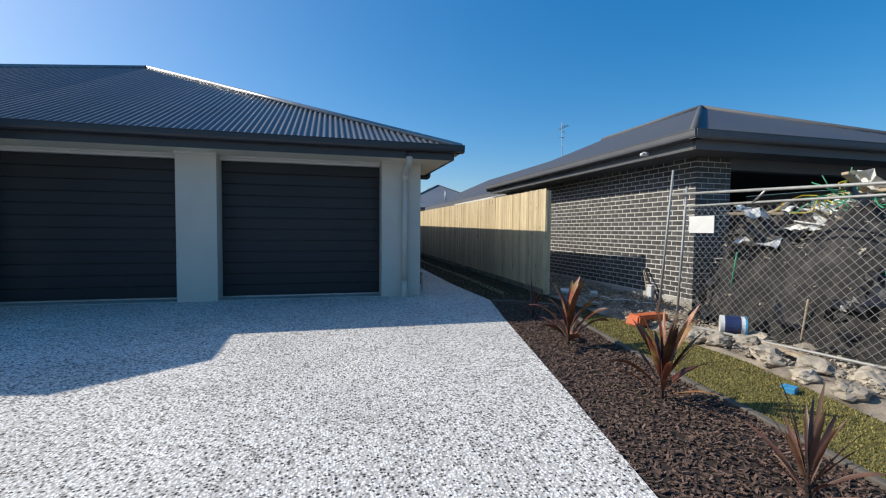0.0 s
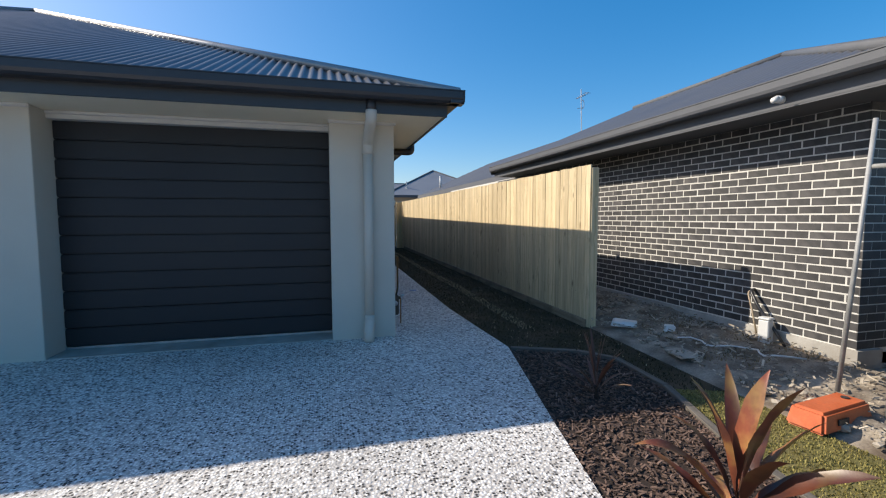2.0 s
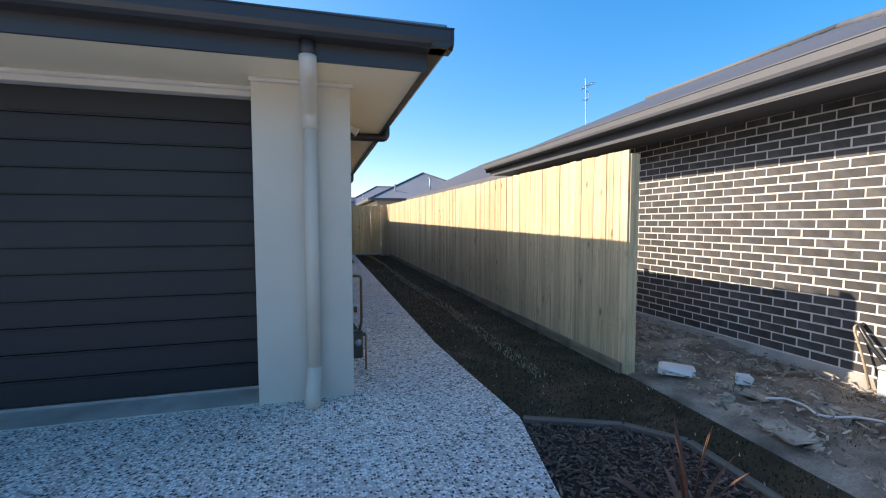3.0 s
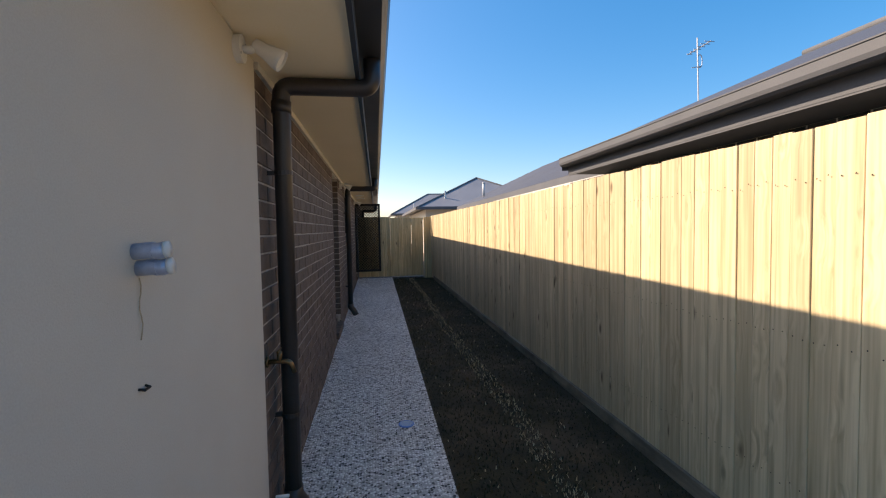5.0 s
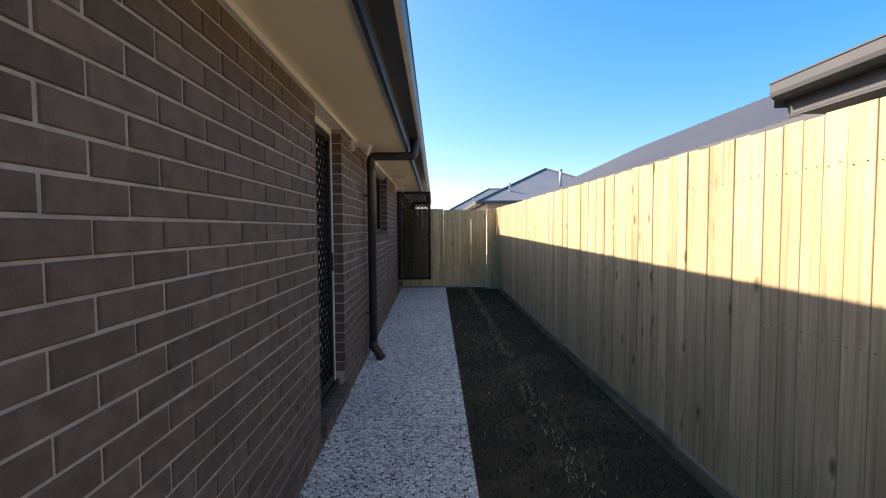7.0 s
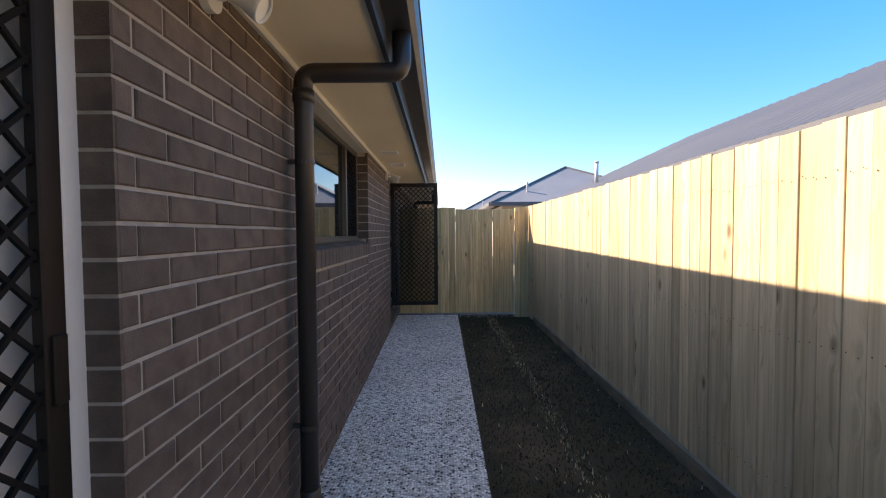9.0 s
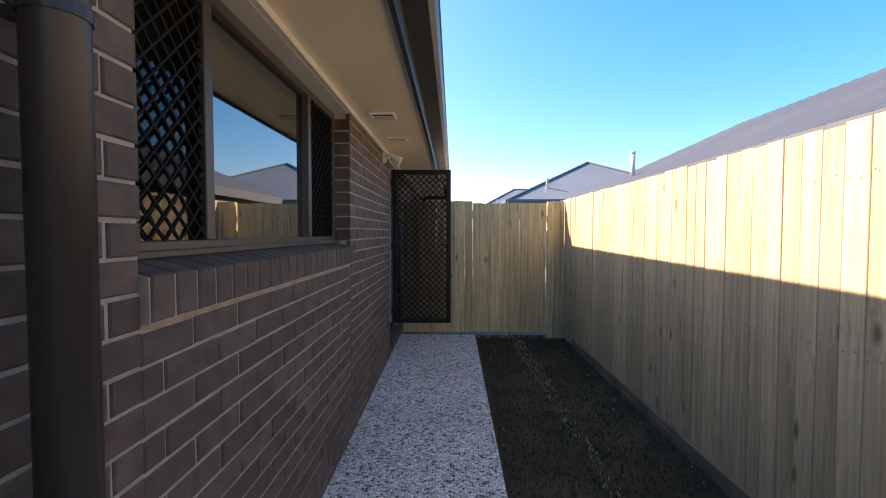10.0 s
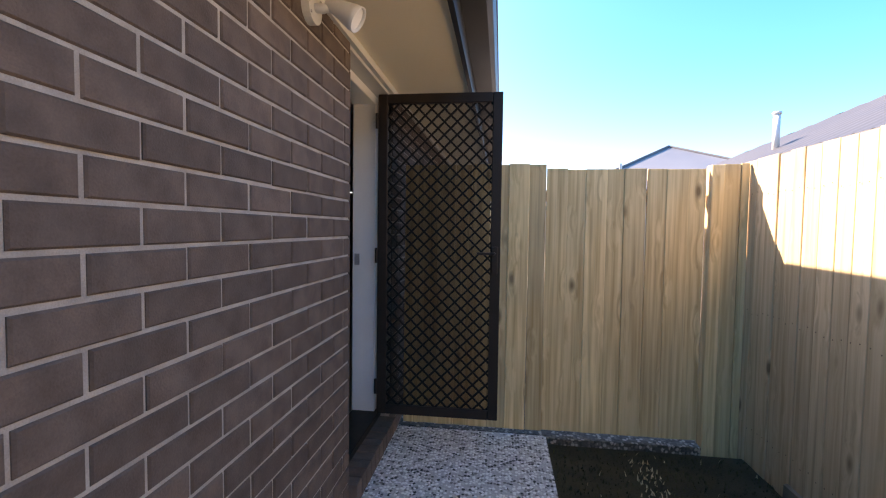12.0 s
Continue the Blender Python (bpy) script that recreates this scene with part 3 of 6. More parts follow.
quad_wall("threshold_1", -3.36, -0.69, 0.02, 0.344, -0.05, 0.008, M_CONCRETE, "smooth concrete threshold before the garage door", "threshold")
quad_wall("threshold_2", -6.6, -3.96, 0.02, 0.344, -0.05, 0.008, M_CONCRETE, "smooth concrete threshold before the garage door", "threshold")

# side wall backing (mortar) with its openings: door, window, back door
D1 = (5.30, 6.10, 0.28, 2.37)
WIN = (7.50, 9.53, 1.47, 2.372)
D2 = (11.385, 12.15, 0.40, 2.36)
BOT = -0.1


def wall_piece(name, y0, y1, z0, z1, label):
    return quad_wall(name, -0.25, 0.0, y0, y1, z0, z1, M_MORTAR, label)


S_LABEL = "brown brick side wall with pale raked mortar"
SIDE_1 = wall_piece("wall_side_1", 1.572, D1[0], BOT, Z_SOF, S_LABEL)
SIDE_2 = wall_piece("wall_side_2", D1[1], WIN[0], BOT, Z_SOF, S_LABEL)
SIDE_3 = wall_piece("wall_side_3", WIN[0], WIN[1], BOT, 1.36, S_LABEL)
SIDE_4 = wall_piece("wall_side_4", WIN[1], D2[0], BOT, Z_SOF, S_LABEL)
SIDE_5 = wall_piece("wall_side_5", D2[1], WALL_BACK, BOT, Z_SOF, S_LABEL)
STEP_1 = wall_piece("wall_side_step_1", D1[0], D1[1], BOT, D1[2] - 0.045, "brick sill step under the side door")
STEP_2 = wall_piece("wall_side_step_2", D2[0], D2[1], BOT, D2[2] - 0.045, "brick sill step under the back door")
for nm, op in (("head_1", D1), ("head_2", WIN), ("head_3", D2)):
    quad_wall("wall_" + nm, -0.25, -0.004, op[0], op[1], op[3], Z_SOF, M_TRIM, "pale timber head trim above the opening")
# inside of the house: rooms behind the openings
quad_wall("floor_inside", -8.0, -0.25, 0.5, WALL_BACK, 0.2, 0.27, M_INSIDE, "plain interior floor", "floor")
quad_wall("ceiling_inside", -8.0, -0.25, 0.5, WALL_BACK, 2.43, 2.5, M_INSIDE, "plain interior ceiling", "ceiling")
quad_wall("wall_inside_1", -3.2, -3.1, 0.5, WALL_BACK, 0.27, 2.43, M_INSIDE, "plain interior wall")
quad_wall("wall_inside_2", -3.1, -0.26, 6.9, 7.0, 0.27, 2.43, M_INSIDE, "plain interior wall")
quad_wall("wall_inside_3", -3.1, -0.26, 10.2, 10.3, 0.27, 2.43, M_INSIDE, "plain interior wall")
quad_wall("wall_inside_4", -3.1, -0.26, 3.9, 4.0, 0.27, 2.43, M_INSIDE, "plain interior wall")
quad_wall("wall_back", -14.0, 0.0, WALL_BACK, WALL_BACK + 0.2, -0.1, Z_SOF, M_MORTAR, "brick back wall of the house")

# eaves, fascia, gutters
EX, EY = 0.47, -0.47
quad_wall("soffit_side", 0.0, EX, EY, 20.4, Z_SOF, Z_SOF + 0.012, M_SOFFIT, "cream eaves lining along the side of the house", "ceiling")
quad_wall("soffit_front", FRONT_L, 0.0, EY, 0.42, Z_SOF, Z_SOF + 0.012, M_SOFFIT, "cream eaves lining above the garage doors", "ceiling")
GUT = [(0.0, 0.0), (0.11, 0.0), (0.135, 0.02), (0.145, 0.05), (0.145, 0.115), (0.152, 0.118), (0.152, 0.128), (0.135, 0.128), (0.13, 0.03), (0.0, 0.03)]


def eaves(name, start, end, out, z_fascia, z_gutter, label, mf, mg, profile=GUT, trim=(0.0, 0.0)):
    e = thing(name, label, "eaves", (0, 0, 0), "", "structure")
    ds = (Vector(end) - Vector(start)).normalized()
    fs, fe = Vector(start) + ds * trim[0], Vector(end) - ds * trim[1]
    part("fascia", profile_sweep([(0, 0), (0.022, 0), (0.022, z_gutter + 0.1 - z_fascia), (0, z_gutter + 0.1 - z_fascia)], (*fs, z_fascia), (*fe, z_fascia), out), mf, e)
    o = Vector(out) * 0.023
    part("gutter", profile_sweep(profile, (start[0] + o.x, start[1] + o.y, z_gutter), (end[0] + o.x, end[1] + o.y, z_gutter), out), mg, e)
    return e


eaves("eaves_side", (EX, EY - 0.175), (EX, 20.4), (1, 0, 0), Z_SOF - 0.014, 2.51, "charcoal metal gutter and fascia along the side eaves", M_GUTTER, M_GUTTER, trim=(0.175, 0.0))
eaves("eaves_front", (FRONT_L, EY), (EX + 0.175, EY), (0, -1, 0), Z_SOF - 0.014, 2.51, "charcoal metal gutter and fascia over the garages", M_GUTTER, M_GUTTER, trim=(0.0, 0.15))
finish("soffit_bead", box(-0.002, 0.022, 1.6, 20.0, Z_SOF - 0.035, Z_SOF), M_TRIM)
tagged(bpy.data.objects["soffit_bead"], "cream bead where eaves meet the brickwork", "trim", "", "structure")

# roof
RX, RY, RZ0, PITCH = EX + 0.10, EY - 0.10, 2.60, math.tan(radians(23.6))
APEX_D = 7.2
RIDGE_Y = RY + APEX_D


def house_roof():
    r = thing("roof", "charcoal corrugated steel hip roof with ridge caps", "roof", (0, 0, 0), "", "structure")
    c, s = math.cos(math.atan(PITCH)), math.sin(math.atan(PITCH))
    W, back = 2 * APEX_D, 20.6
    LX, L2 = RX - W, back - RY
    corrugated("front_slope", (RX, RY, RZ0), (LX, RY, RZ0), (0, c, s), lambda t: min(t, 1 - t) * W / c, M_ROOF, r)
    corrugated("side_slope", (RX, RY, RZ0), (RX, back, RZ0), (-c, 0, s), lambda t: min(t * L2, (1 - t) * L2, APEX_D) / c, M_ROOF, r, samples=5)
    corrugated("far_slope", (LX, RY, RZ0), (LX, back, RZ0), (c, 0, s), lambda t: min(t * L2, (1 - t) * L2, APEX_D) / c, M_ROOF, r, samples=5)
    corrugated("back_slope", (RX, back, RZ0), (LX, back, RZ0), (0, -c, s), lambda t: min(t, 1 - t) * W / c, M_ROOF, r, period=0.3)
    zt = RZ0 + APEX_D * PITCH + 0.02
    ax, ay, by = RX - APEX_D, RY + APEX_D, back - APEX_D
    for x, y, yy in ((RX + 0.02, RY - 0.02, ay), (LX, RY, ay), (RX, back, by), (LX, back, by)):
        part("hip_cap", tube([(x, y, RZ0 + 0.02), (ax, yy, zt)], 0.055, 8), M_RIDGE, r, smooth=True)
    part("ridge_cap", tube([(ax, ay, zt), (ax, by, zt)], 0.055, 8), M_RIDGE, r, smooth=True)
    return r


house_roof()


def porch():
    """Gabled entry wing at the far end of the front, which throws the stepped shadow on the driveway."""
    p = thing("entry_wing", "gabled entry wing of the house beyond the garages", "porch", (0, 0, 0), "", "structure")
    x0, x1, yf, zb, za = -10.6, -6.0, -1.63, 2.62, 3.68
    xm = (x0 + x1) / 2
    v = [(x1, yf, zb), (xm, yf, za), (x0, yf, zb), (x1, 1.5, zb), (xm, 3.5, za), (x0, 1.5, zb), (x1, yf, zb - 0.12), (x0, yf, zb - 0.12), (x1, 1.5, zb - 0.12), (x0, 1.5, zb - 0.12)]
    f = [(0, 1, 4, 3), (1, 2, 5, 4), (0, 6, 7, 2, 1), (0, 3, 8, 6), (2, 7, 9, 5), (6, 8, 9, 7)]
    mesh_object("porch_roof", v, f, M_ROOF, p)
    part("porch_post", box(-6.55, -6.2, -1.4, -1.05, -0.15, 2.5), M_RENDER, p)
    part("porch_post", box(-10.4, -10.05, -1.4, -1.05, -0.15, 2.5), M_RENDER, p)


porch()


def downpipe(at, top_out, z_top, foot_dir, mat, label, r=0.045):
    d = thing("downpipe", label, "downpipe", at, "downpipes")
    zg = gz(at[1]) - at[2]
    fx, fy = foot_dir
    P = [(top_out, 0, 2.53 - at[2]), (top_out, 0, z_top), (0, 0, z_top), (0, 0, zg + 0.16), (fx, fy, zg + 0.06), (fx * 1.25, fy * 1.25, zg - 0.01)]
    P = [Vector(q) for q in P]
    part("pipe", tube(bend(P[:4], 0.06, 5) , r, 16), mat, d, smooth=True)
    part("shoe", tube([(0, 0, zg + 0.2), (0, 0, zg + 0.15), (fx * 0.8, fy * 0.8, zg + 0.07), (fx * 1.3, fy * 1.3, zg + 0.0)], r + 0.005, 16), mat, d, smooth=True)
    part("collar", tube([(0, 0, z_top - 0.14), (0, 0, z_top - 0.08)], r + 0.006, 16), mat, d, smooth=True)
    for z in (0.62, 1.9):
        part("bracket", box(-0.085, -r * 0.7, -0.011, 0.011, z, z + 0.022, 0.002), mat, d)
        part("strap", tube([(0, 0, z), (0, 0, z + 0.022)], r + 0.003, 16), mat, d)
    return d


downpipe((0.085, 1.79, 0), 0.47, 2.36, (0.07, -0.01), M_PIPE, "dark brown round downpipe on the brick side wall")
downpipe((0.085, 7.22, 0), 0.47, 2.33, (0.07, -0.01), M_PIPE, "dark brown round downpipe beside the window")


downpipe((0.085, 16.2, 0), 0.47, 2.33, (0.07, -0.01), M_PIPE, "dark brown round downpipe behind the side gate")


def front_downpipe():
    d = thing("downpipe", "grey painted round downpipe on the rendered corner pier", "downpipe", (-0.285, 0, 0), "downpipes")
    zg = gz(0)
    part("stub", tube([(0, -0.5, 2.52), (0, -0.5, 2.4)], 0.05, 14), M_GUTTER, d, "charcoal outlet stub", True)
    part("offset", tube(bend([(0, -0.5, 2.42), (0, -0.5, 2.34), (0, -0.06, 2.18), (0, -0.06, 2.05)], 0.05), 0.056, 14), M_RENDER, d, smooth=True)
    part("pipe", tube([(0, -0.058, 2.14), (0, -0.058, 0.2)], 0.05, 14), M_RENDER, d, smooth=True)
    part("shoe", tube(bend([(0, -0.058, 0.28), (0, -0.058, 0.21), (-0.015, -0.135, 0.10), (-0.015, -0.135, zg - 0.01)], 0.03), 0.054, 14), M_RENDER, d, smooth=True)


front_downpipe()


# ---------------------------------------------------------------- side doors and window
def screen_leaf(parent, width, z0, z1, fw=0.06, t=0.03, axis="x", pitch=0.076, origin=0.0, mid=True):
    """Framed security screen with a diamond grille and an insect mesh line."""
    def bx(a, b, c, d):
        return box(origin + a, origin + b, -t / 2, t / 2, c, d, 0.004) if axis == "x" else box(-t / 2, t / 2, origin + a, origin + b, c, d, 0.004)
    part("stile", bx(0, fw, z0, z1), M_BRONZE, parent)
    part("stile", bx(width - fw, width, z0, z1), M_BRONZE, parent)
    part("rail", bx(fw, width - fw, z1 - fw, z1), M_BRONZE, parent)
    part("rail", bx(fw, width - fw, z0, z0 + fw), M_BRONZE, parent)
    lattice(origin + fw - 0.005, origin + width - fw + 0.005, z0 + fw - 0.005, z1 - fw + 0.005, pitch, 0.0105, 0.012, parent, M_GRILLE, "grille", axis)


def insect_mesh_material():
    m = bpy.data.materials.new("insect_mesh")
    m.use_nodes = True
    n, l = m.node_tree.nodes, m.node_tree.links
    b = n["Principled BSDF"]
    b.inputs["Base Color"].default_value = (0.004, 0.004, 0.004, 1)
    b.inputs["Roughness"].default_value = 0.8
    b.inputs["Specular IOR Level"].default_value = 0.1
    b.inputs["Alpha"].default_value = 0.36
    return m


M_MESH = insect_mesh_material()
_sd = thing("security_door", "open dark bronze security screen door with diamond grille", "screen door", (-0.055, 12.06, 0), rz=0.6)
screen_leaf(_sd, 0.735, 0.425, 2.352, 0.058)
part("fly_screen", box(0.05, 0.69, 0.009, 0.011, 0.47, 2.3), M_MESH, _sd, "fine black fly mesh")
part("lock", box(0.682, 0.722, -0.035, -0.014, 1.30, 1.46, 0.006), M_BRONZE, _sd)
part("lever_handle", tube(bend([(0.70, -0.03, 1.42), (0.70, -0.06, 1.42), (0.60, -0.06, 1.42)], 0.012), 0.008, 8), M_BRONZE, _sd)
for z in (0.55, 1.35, 2.15):
    part("hinge", tube([(-0.006, -0.02, z), (-0.006, -0.02, z + 0.09)], 0.009, 8), M_BRONZE, _sd)


def door_frame(name, op, x, mat, label, jamb=0.05, depth=0.10):
    d = thing(name, label, "door frame", (0, 0, 0), "", "structure")
    y0, y1, z0, z1 = op
    part("jamb", box(x - depth, x, y0, y0 + jamb, z0, z1, 0.004), mat, d)
    part("jamb", box(x - depth, x, y1 - jamb, y1, z0, z1, 0.004), mat, d)
    part("head", box(x - depth, x, y0 + jamb, y1 - jamb, z1 - jamb, z1, 0.004), mat, d)
    part("sill", box(x - depth, x + 0.03, y0, y1, z0 - 0.03, z0 + 0.012, 0.004), M_BRONZE, d, "dark sill strip")
    return d


f1 = door_frame("door_1", D1, -0.075, M_WHITE, "white side door frame with a closed dark screen door")
_s1 = thing("security_door", "closed dark security screen door in the side doorway", "screen door", (-0.09, D1[0] + 0.05, 0))
screen_leaf(_s1, 0.70, 0.30, 2.31, 0.055, axis="y", pitch=0.098)
part("lock_plate", box(0.01, 0.026, 0.655, 0.69, 1.21, 1.36, 0.004), M_BRONZE, _s1)
_p1 = thing("glazed_door", "pale glazed side door behind the screen", "door", (-0.15, D1[0] + 0.05, 0))
part("stile", box(-0.04, 0, 0, 0.12, 0.3, 2.31), M_WHITE, _p1)
part("stile", box(-0.04, 0, 0.58, 0.70, 0.3, 2.31), M_WHITE, _p1)
part("rail", box(-0.04, 0, 0.12, 0.58, 2.19, 2.31), M_WHITE, _p1)
part("rail", box(-0.04, 0, 0.12, 0.58, 0.3, 1.46), M_WHITE, _p1)
_g = part("pane", box(-0.022, -0.016, 0.12, 0.58, 1.46, 2.19), M_GLASS, _p1)
_g.visible_shadow = False
f2 = door_frame("door_2", (D2[0], D2[1], D2[2], D2[3]), -0.085, M_WHITE, "white door frame of the open back doorway", 0.05, 0.145)
part("striker_plate", box(-0.215, -0.185, D2[1] - 0.053, D2[1] - 0.049, 1.33, 1.40), M_STEEL, f2)


def window():
    y0, y1, z0, z1 = WIN
    w = thing("window_1", "bronze aluminium sliding window with two screened lights", "window", (0, 0, 0), "", "structure")
    x, fw = -0.10, 0.045
    zs = z0 + 0.03
    fr = part("window_frame", box(x - 0.06, x, y0, y1, zs, zs + fw, 0.003), M_SILLALU, w)
    part("sill_track", box(x, x + 0.03, y0, y1, zs, zs + 0.02, 0.003), M_SILLALU, w)
    part("window_frame", box(x - 0.06, x, y0, y1, z1 - fw, z1, 0.003), M_SILLALU, w)
    part("window_frame", box(x - 0.06, x, y0, y0 + fw, zs + fw, z1 - fw, 0.003), M_SILLALU, w)
    part("window_frame", box(x - 0.06, x, y1 - fw, y1, zs + fw, z1 - fw, 0.003), M_SILLALU, w)
    for ym in (7.98, 9.00):
        part("mullion", box(x - 0.055, x + 0.004, ym - 0.025, ym + 0.025, zs + fw, z1 - fw, 0.003), M_SILLALU, w)
    for a, b in ((y0 + fw, 7.955), (8.005, 8.975), (9.025, y1 - fw)):
        g = part("pane", box(x - 0.036, x - 0.030, a, b, zs + fw, z1 - fw), M_GLASS, w)
        g.visible_shadow = False
    for a, b in ((y0 + fw, 7.955), (9.025, y1 - fw)):
        s = new("security_screen")
        s.parent = w
        s.location = (x - 0.008, 0, 0)
        part("fly_screen", box(-0.012, -0.010, a, b, zs + fw, z1 - fw), M_MESH, s)
        lattice(a, b, zs + fw, z1 - fw, 0.07, 0.007, 0.008, s, M_GRILLE, "grille", "y")
    part("window_sill", box(-0.25, x - 0.061, y0, y1, 1.36, zs + 0.02), M_TRIM, w)
    # blind behind the glass
    part("blind_box", box(x - 0.16, x - 0.09, y0 + 0.05, y1 - 0.05, z1 - 0.22, z1 - 0.02, 0.01), M_TRIM, w, "pale blind rolled up behind the glass")


window()


def sill_bricks():
    """Sloping soldier course of bricks under the window."""
    y0, y1, z0, z1 = WIN
    s = thing("brick_sill", "sloping brown soldier-brick window sill", "window sill", (0, 0, 0), "", "structure")
    n = 22
    st = (y1 - y0) / n
    bed = bmesh.new()
    A = [(-0.10, 1.36), (0.024, 1.36), (0.024, 1.4672), (-0.10, 1.499)]
    vs = [[bed.verts.new((x, y, z)) for x, z in A] for y in (y0, y1)]
    for i in range(4):
        bed.faces.new((vs[0][i], vs[0][(i + 1) % 4], vs[1][(i + 1) % 4], vs[1][i]))
    bed.faces.new(vs[0][::-1]); bed.faces.new(vs[1])
    part("mortar_bed", bed, M_MORTAR, s)
    bm = bmesh.new()
    B = [(-0.095, 1.364), (0.03, 1.364), (0.03, 1.470), (-0.095, 1.502)]
    w = st - 0.011
    q = [[bm.verts.new((x, y, z)) for x, z in B] for y in (-w / 2, w / 2)]
    for i in range(4):
        bm.faces.new((q[0][i], q[0][(i + 1) % 4], q[1][(i + 1) % 4], q[1][i]))
    bm.faces.new(q[0][::-1]); bm.faces.new(q[1])
    bmesh.ops.bevel(bm, geom=[e for e in bm.edges if all(v.co.x > 0 for v in e.verts)], offset=0.004, segments=1, affect='EDGES')
    first = part("brick", bm, M_BRICK, s)
    first.location.y = y0 + st / 2
    for i in range(1, n):
        b = new("brick", first.data)
        b.parent = s
        b.location.y = y0 + st * (i + 0.5)


sill_bricks()
# brick reveals beside the openings
for k, (yy, z0, z1, sgn) in enumerate(((D1[0], D1[2], D1[3], -1), (D1[1], D1[2], D1[3], 1), (WIN[0], 1.47, WIN[3], -1), (WIN[1], 1.47, WIN[3], 1), (D2[0], D2[2], D2[3], -1))):
    rv = thing("brick_reveal", "brown brick reveal of the wall opening", "brickwork", (0, yy, 0), "", "structure")
    me = None
    for i in range(40):
        za = 1.511 + (i - 20) * 0.0828
        if za + 0.005 > z0 and za + 0.078 < z1 + 0.02:
            if me is None:
                bm = box(-0.098, 0.004, -0.005, 0.005, 0.005, 0.0778)
                me = bpy.data.meshes.new("brick")
                bm.to_mesh(me); bm.free(); me.materials.append(M_BRICK)
            b = new("brick", me)
            b.parent = rv
            b.location.z = za
# dark brick-edge sills under the doors
for nm, op in (("step_1", D1), ("step_2", D2)):
    st = thing("door_" + nm, "dark brown brick door step on edge", "door step", (0, 0, 0), "", "structure")
    n = 10
    w = (op[1] - op[0]) / n
    for i in range(n):
        part("brick", box(-0.09, 0.045, op[0] + i * w + 0.003, op[0] + (i + 1) * w - 0.003, op[2] - 0.118, op[2] - 0.034, 0.003), M_BRICK, st)


# ---------------------------------------------------------------- paling fence and gate
def paling_fence():
    f = thing("paling_fence", "new treated-pine paling fence of overlapping upright boards", "fence", (0, 0, 0), "", "structure")
    rng = random.Random(11)
    y, i = -0.10, 0
    spots = []
    ang = math.atan(-0.0215)
    while y < 12.55:
        w = rng.uniform(0.092, 0.108)
        h = 2.015 - 0.0015 * y + rng.uniform(-0.006, 0.006) - (gz(y) - 0.10)
        bm = box(-0.016, 0, -w / 2, w / 2, 0, h, 0.002)
        b = part("paling", bm, M_PINE, f)
        b.location = (fence_x(y) + (0.0 if i % 2 else 0.0035) + rng.uniform(0, 0.002), y + w / 2, gz(y) - 0.10)
        b.rotation_euler = (0, rng.uniform(-0.002, 0.002), -ang + rng.uniform(-0.006, 0.006))
        spots.append((y, w))
        y += w + rng.uniform(0.001, 0.0042)
        i += 1
    for z in (0.35, 1.05, 1.75):
        bm = bmesh.new()
        A = [bm.verts.new((fence_x(-0.1) + dx, -0.1, z + dz)) for dx, dz in ((0.008, 0), (0.045, 0), (0.045, 0.075), (0.008, 0.075))]
        B = [bm.verts.new((fence_x(12.5) + dx, 12.5, z + dz)) for dx, dz in ((0.008, 0), (0.045, 0), (0.045, 0.075), (0.008, 0.075))]
        for j in range(4):
            bm.faces.new((A[j], A[(j + 1) % 4], B[(j + 1) % 4], B[j]))
        bm.faces.new(A[::-1]); bm.faces.new(B)
        part("rail", bm, M_PINE, f)
    for j in range(5):
        ya, yb = -0.08 + j * 2.4, min(-0.08 + (j + 1) * 2.4, 12.36) - 0.004
        bm = bmesh.new()
        ends = []
        for yy in (ya, yb):
            xw, zw = fence_x(yy) - 0.017, gz(yy) - 0.06
            ends.append([bm.verts.new((xw + dx, yy, zw + dz)) for dx, dz in ((-0.026, 0), (-0.004, 0), (-0.002, 0.125), (-0.022, 0.12))])
        for q in range(4):
            bm.faces.new((ends[0][q], ends[0][(q + 1) % 4], ends[1][(q + 1) % 4], ends[1][q]))
        bm.faces.new(ends[0][::-1]); bm.faces.new(ends[1])
        part("plinth_board", bm, M_PLINTH, f, "grey soil-stained board along the foot of the fence")
    for j in range(6):
        yy = -0.07 + j * 2.4
        part("post", box(fence_x(yy) + 0.008, fence_x(yy) + 0.10, yy - 0.045, yy + 0.045, gz(yy) - 0.3, 1.98, 0.003), M_PINE, f)
    verts, faces = [], []
    for y, w in spots:
        for z in (0.39, 1.09, 1.79):
            for dy in (w * 0.25, w * 0.75):
                q, r = len(verts), 0.0035
                yy, zz = y + dy, z + rng.uniform(-0.015, 0.015)
                verts += [(fence_x(yy) - 0.0175, yy + r * math.cos(a), zz + r * math.sin(a)) for a in [i * math.pi / 3 for i in range(6)]]
                faces.append(tuple(range(q, q + 6)))
    tagged(mesh_object("nail_heads", verts, faces, M_BRONZE, f), "", "", "", "stuff")
    return f


paling_fence()


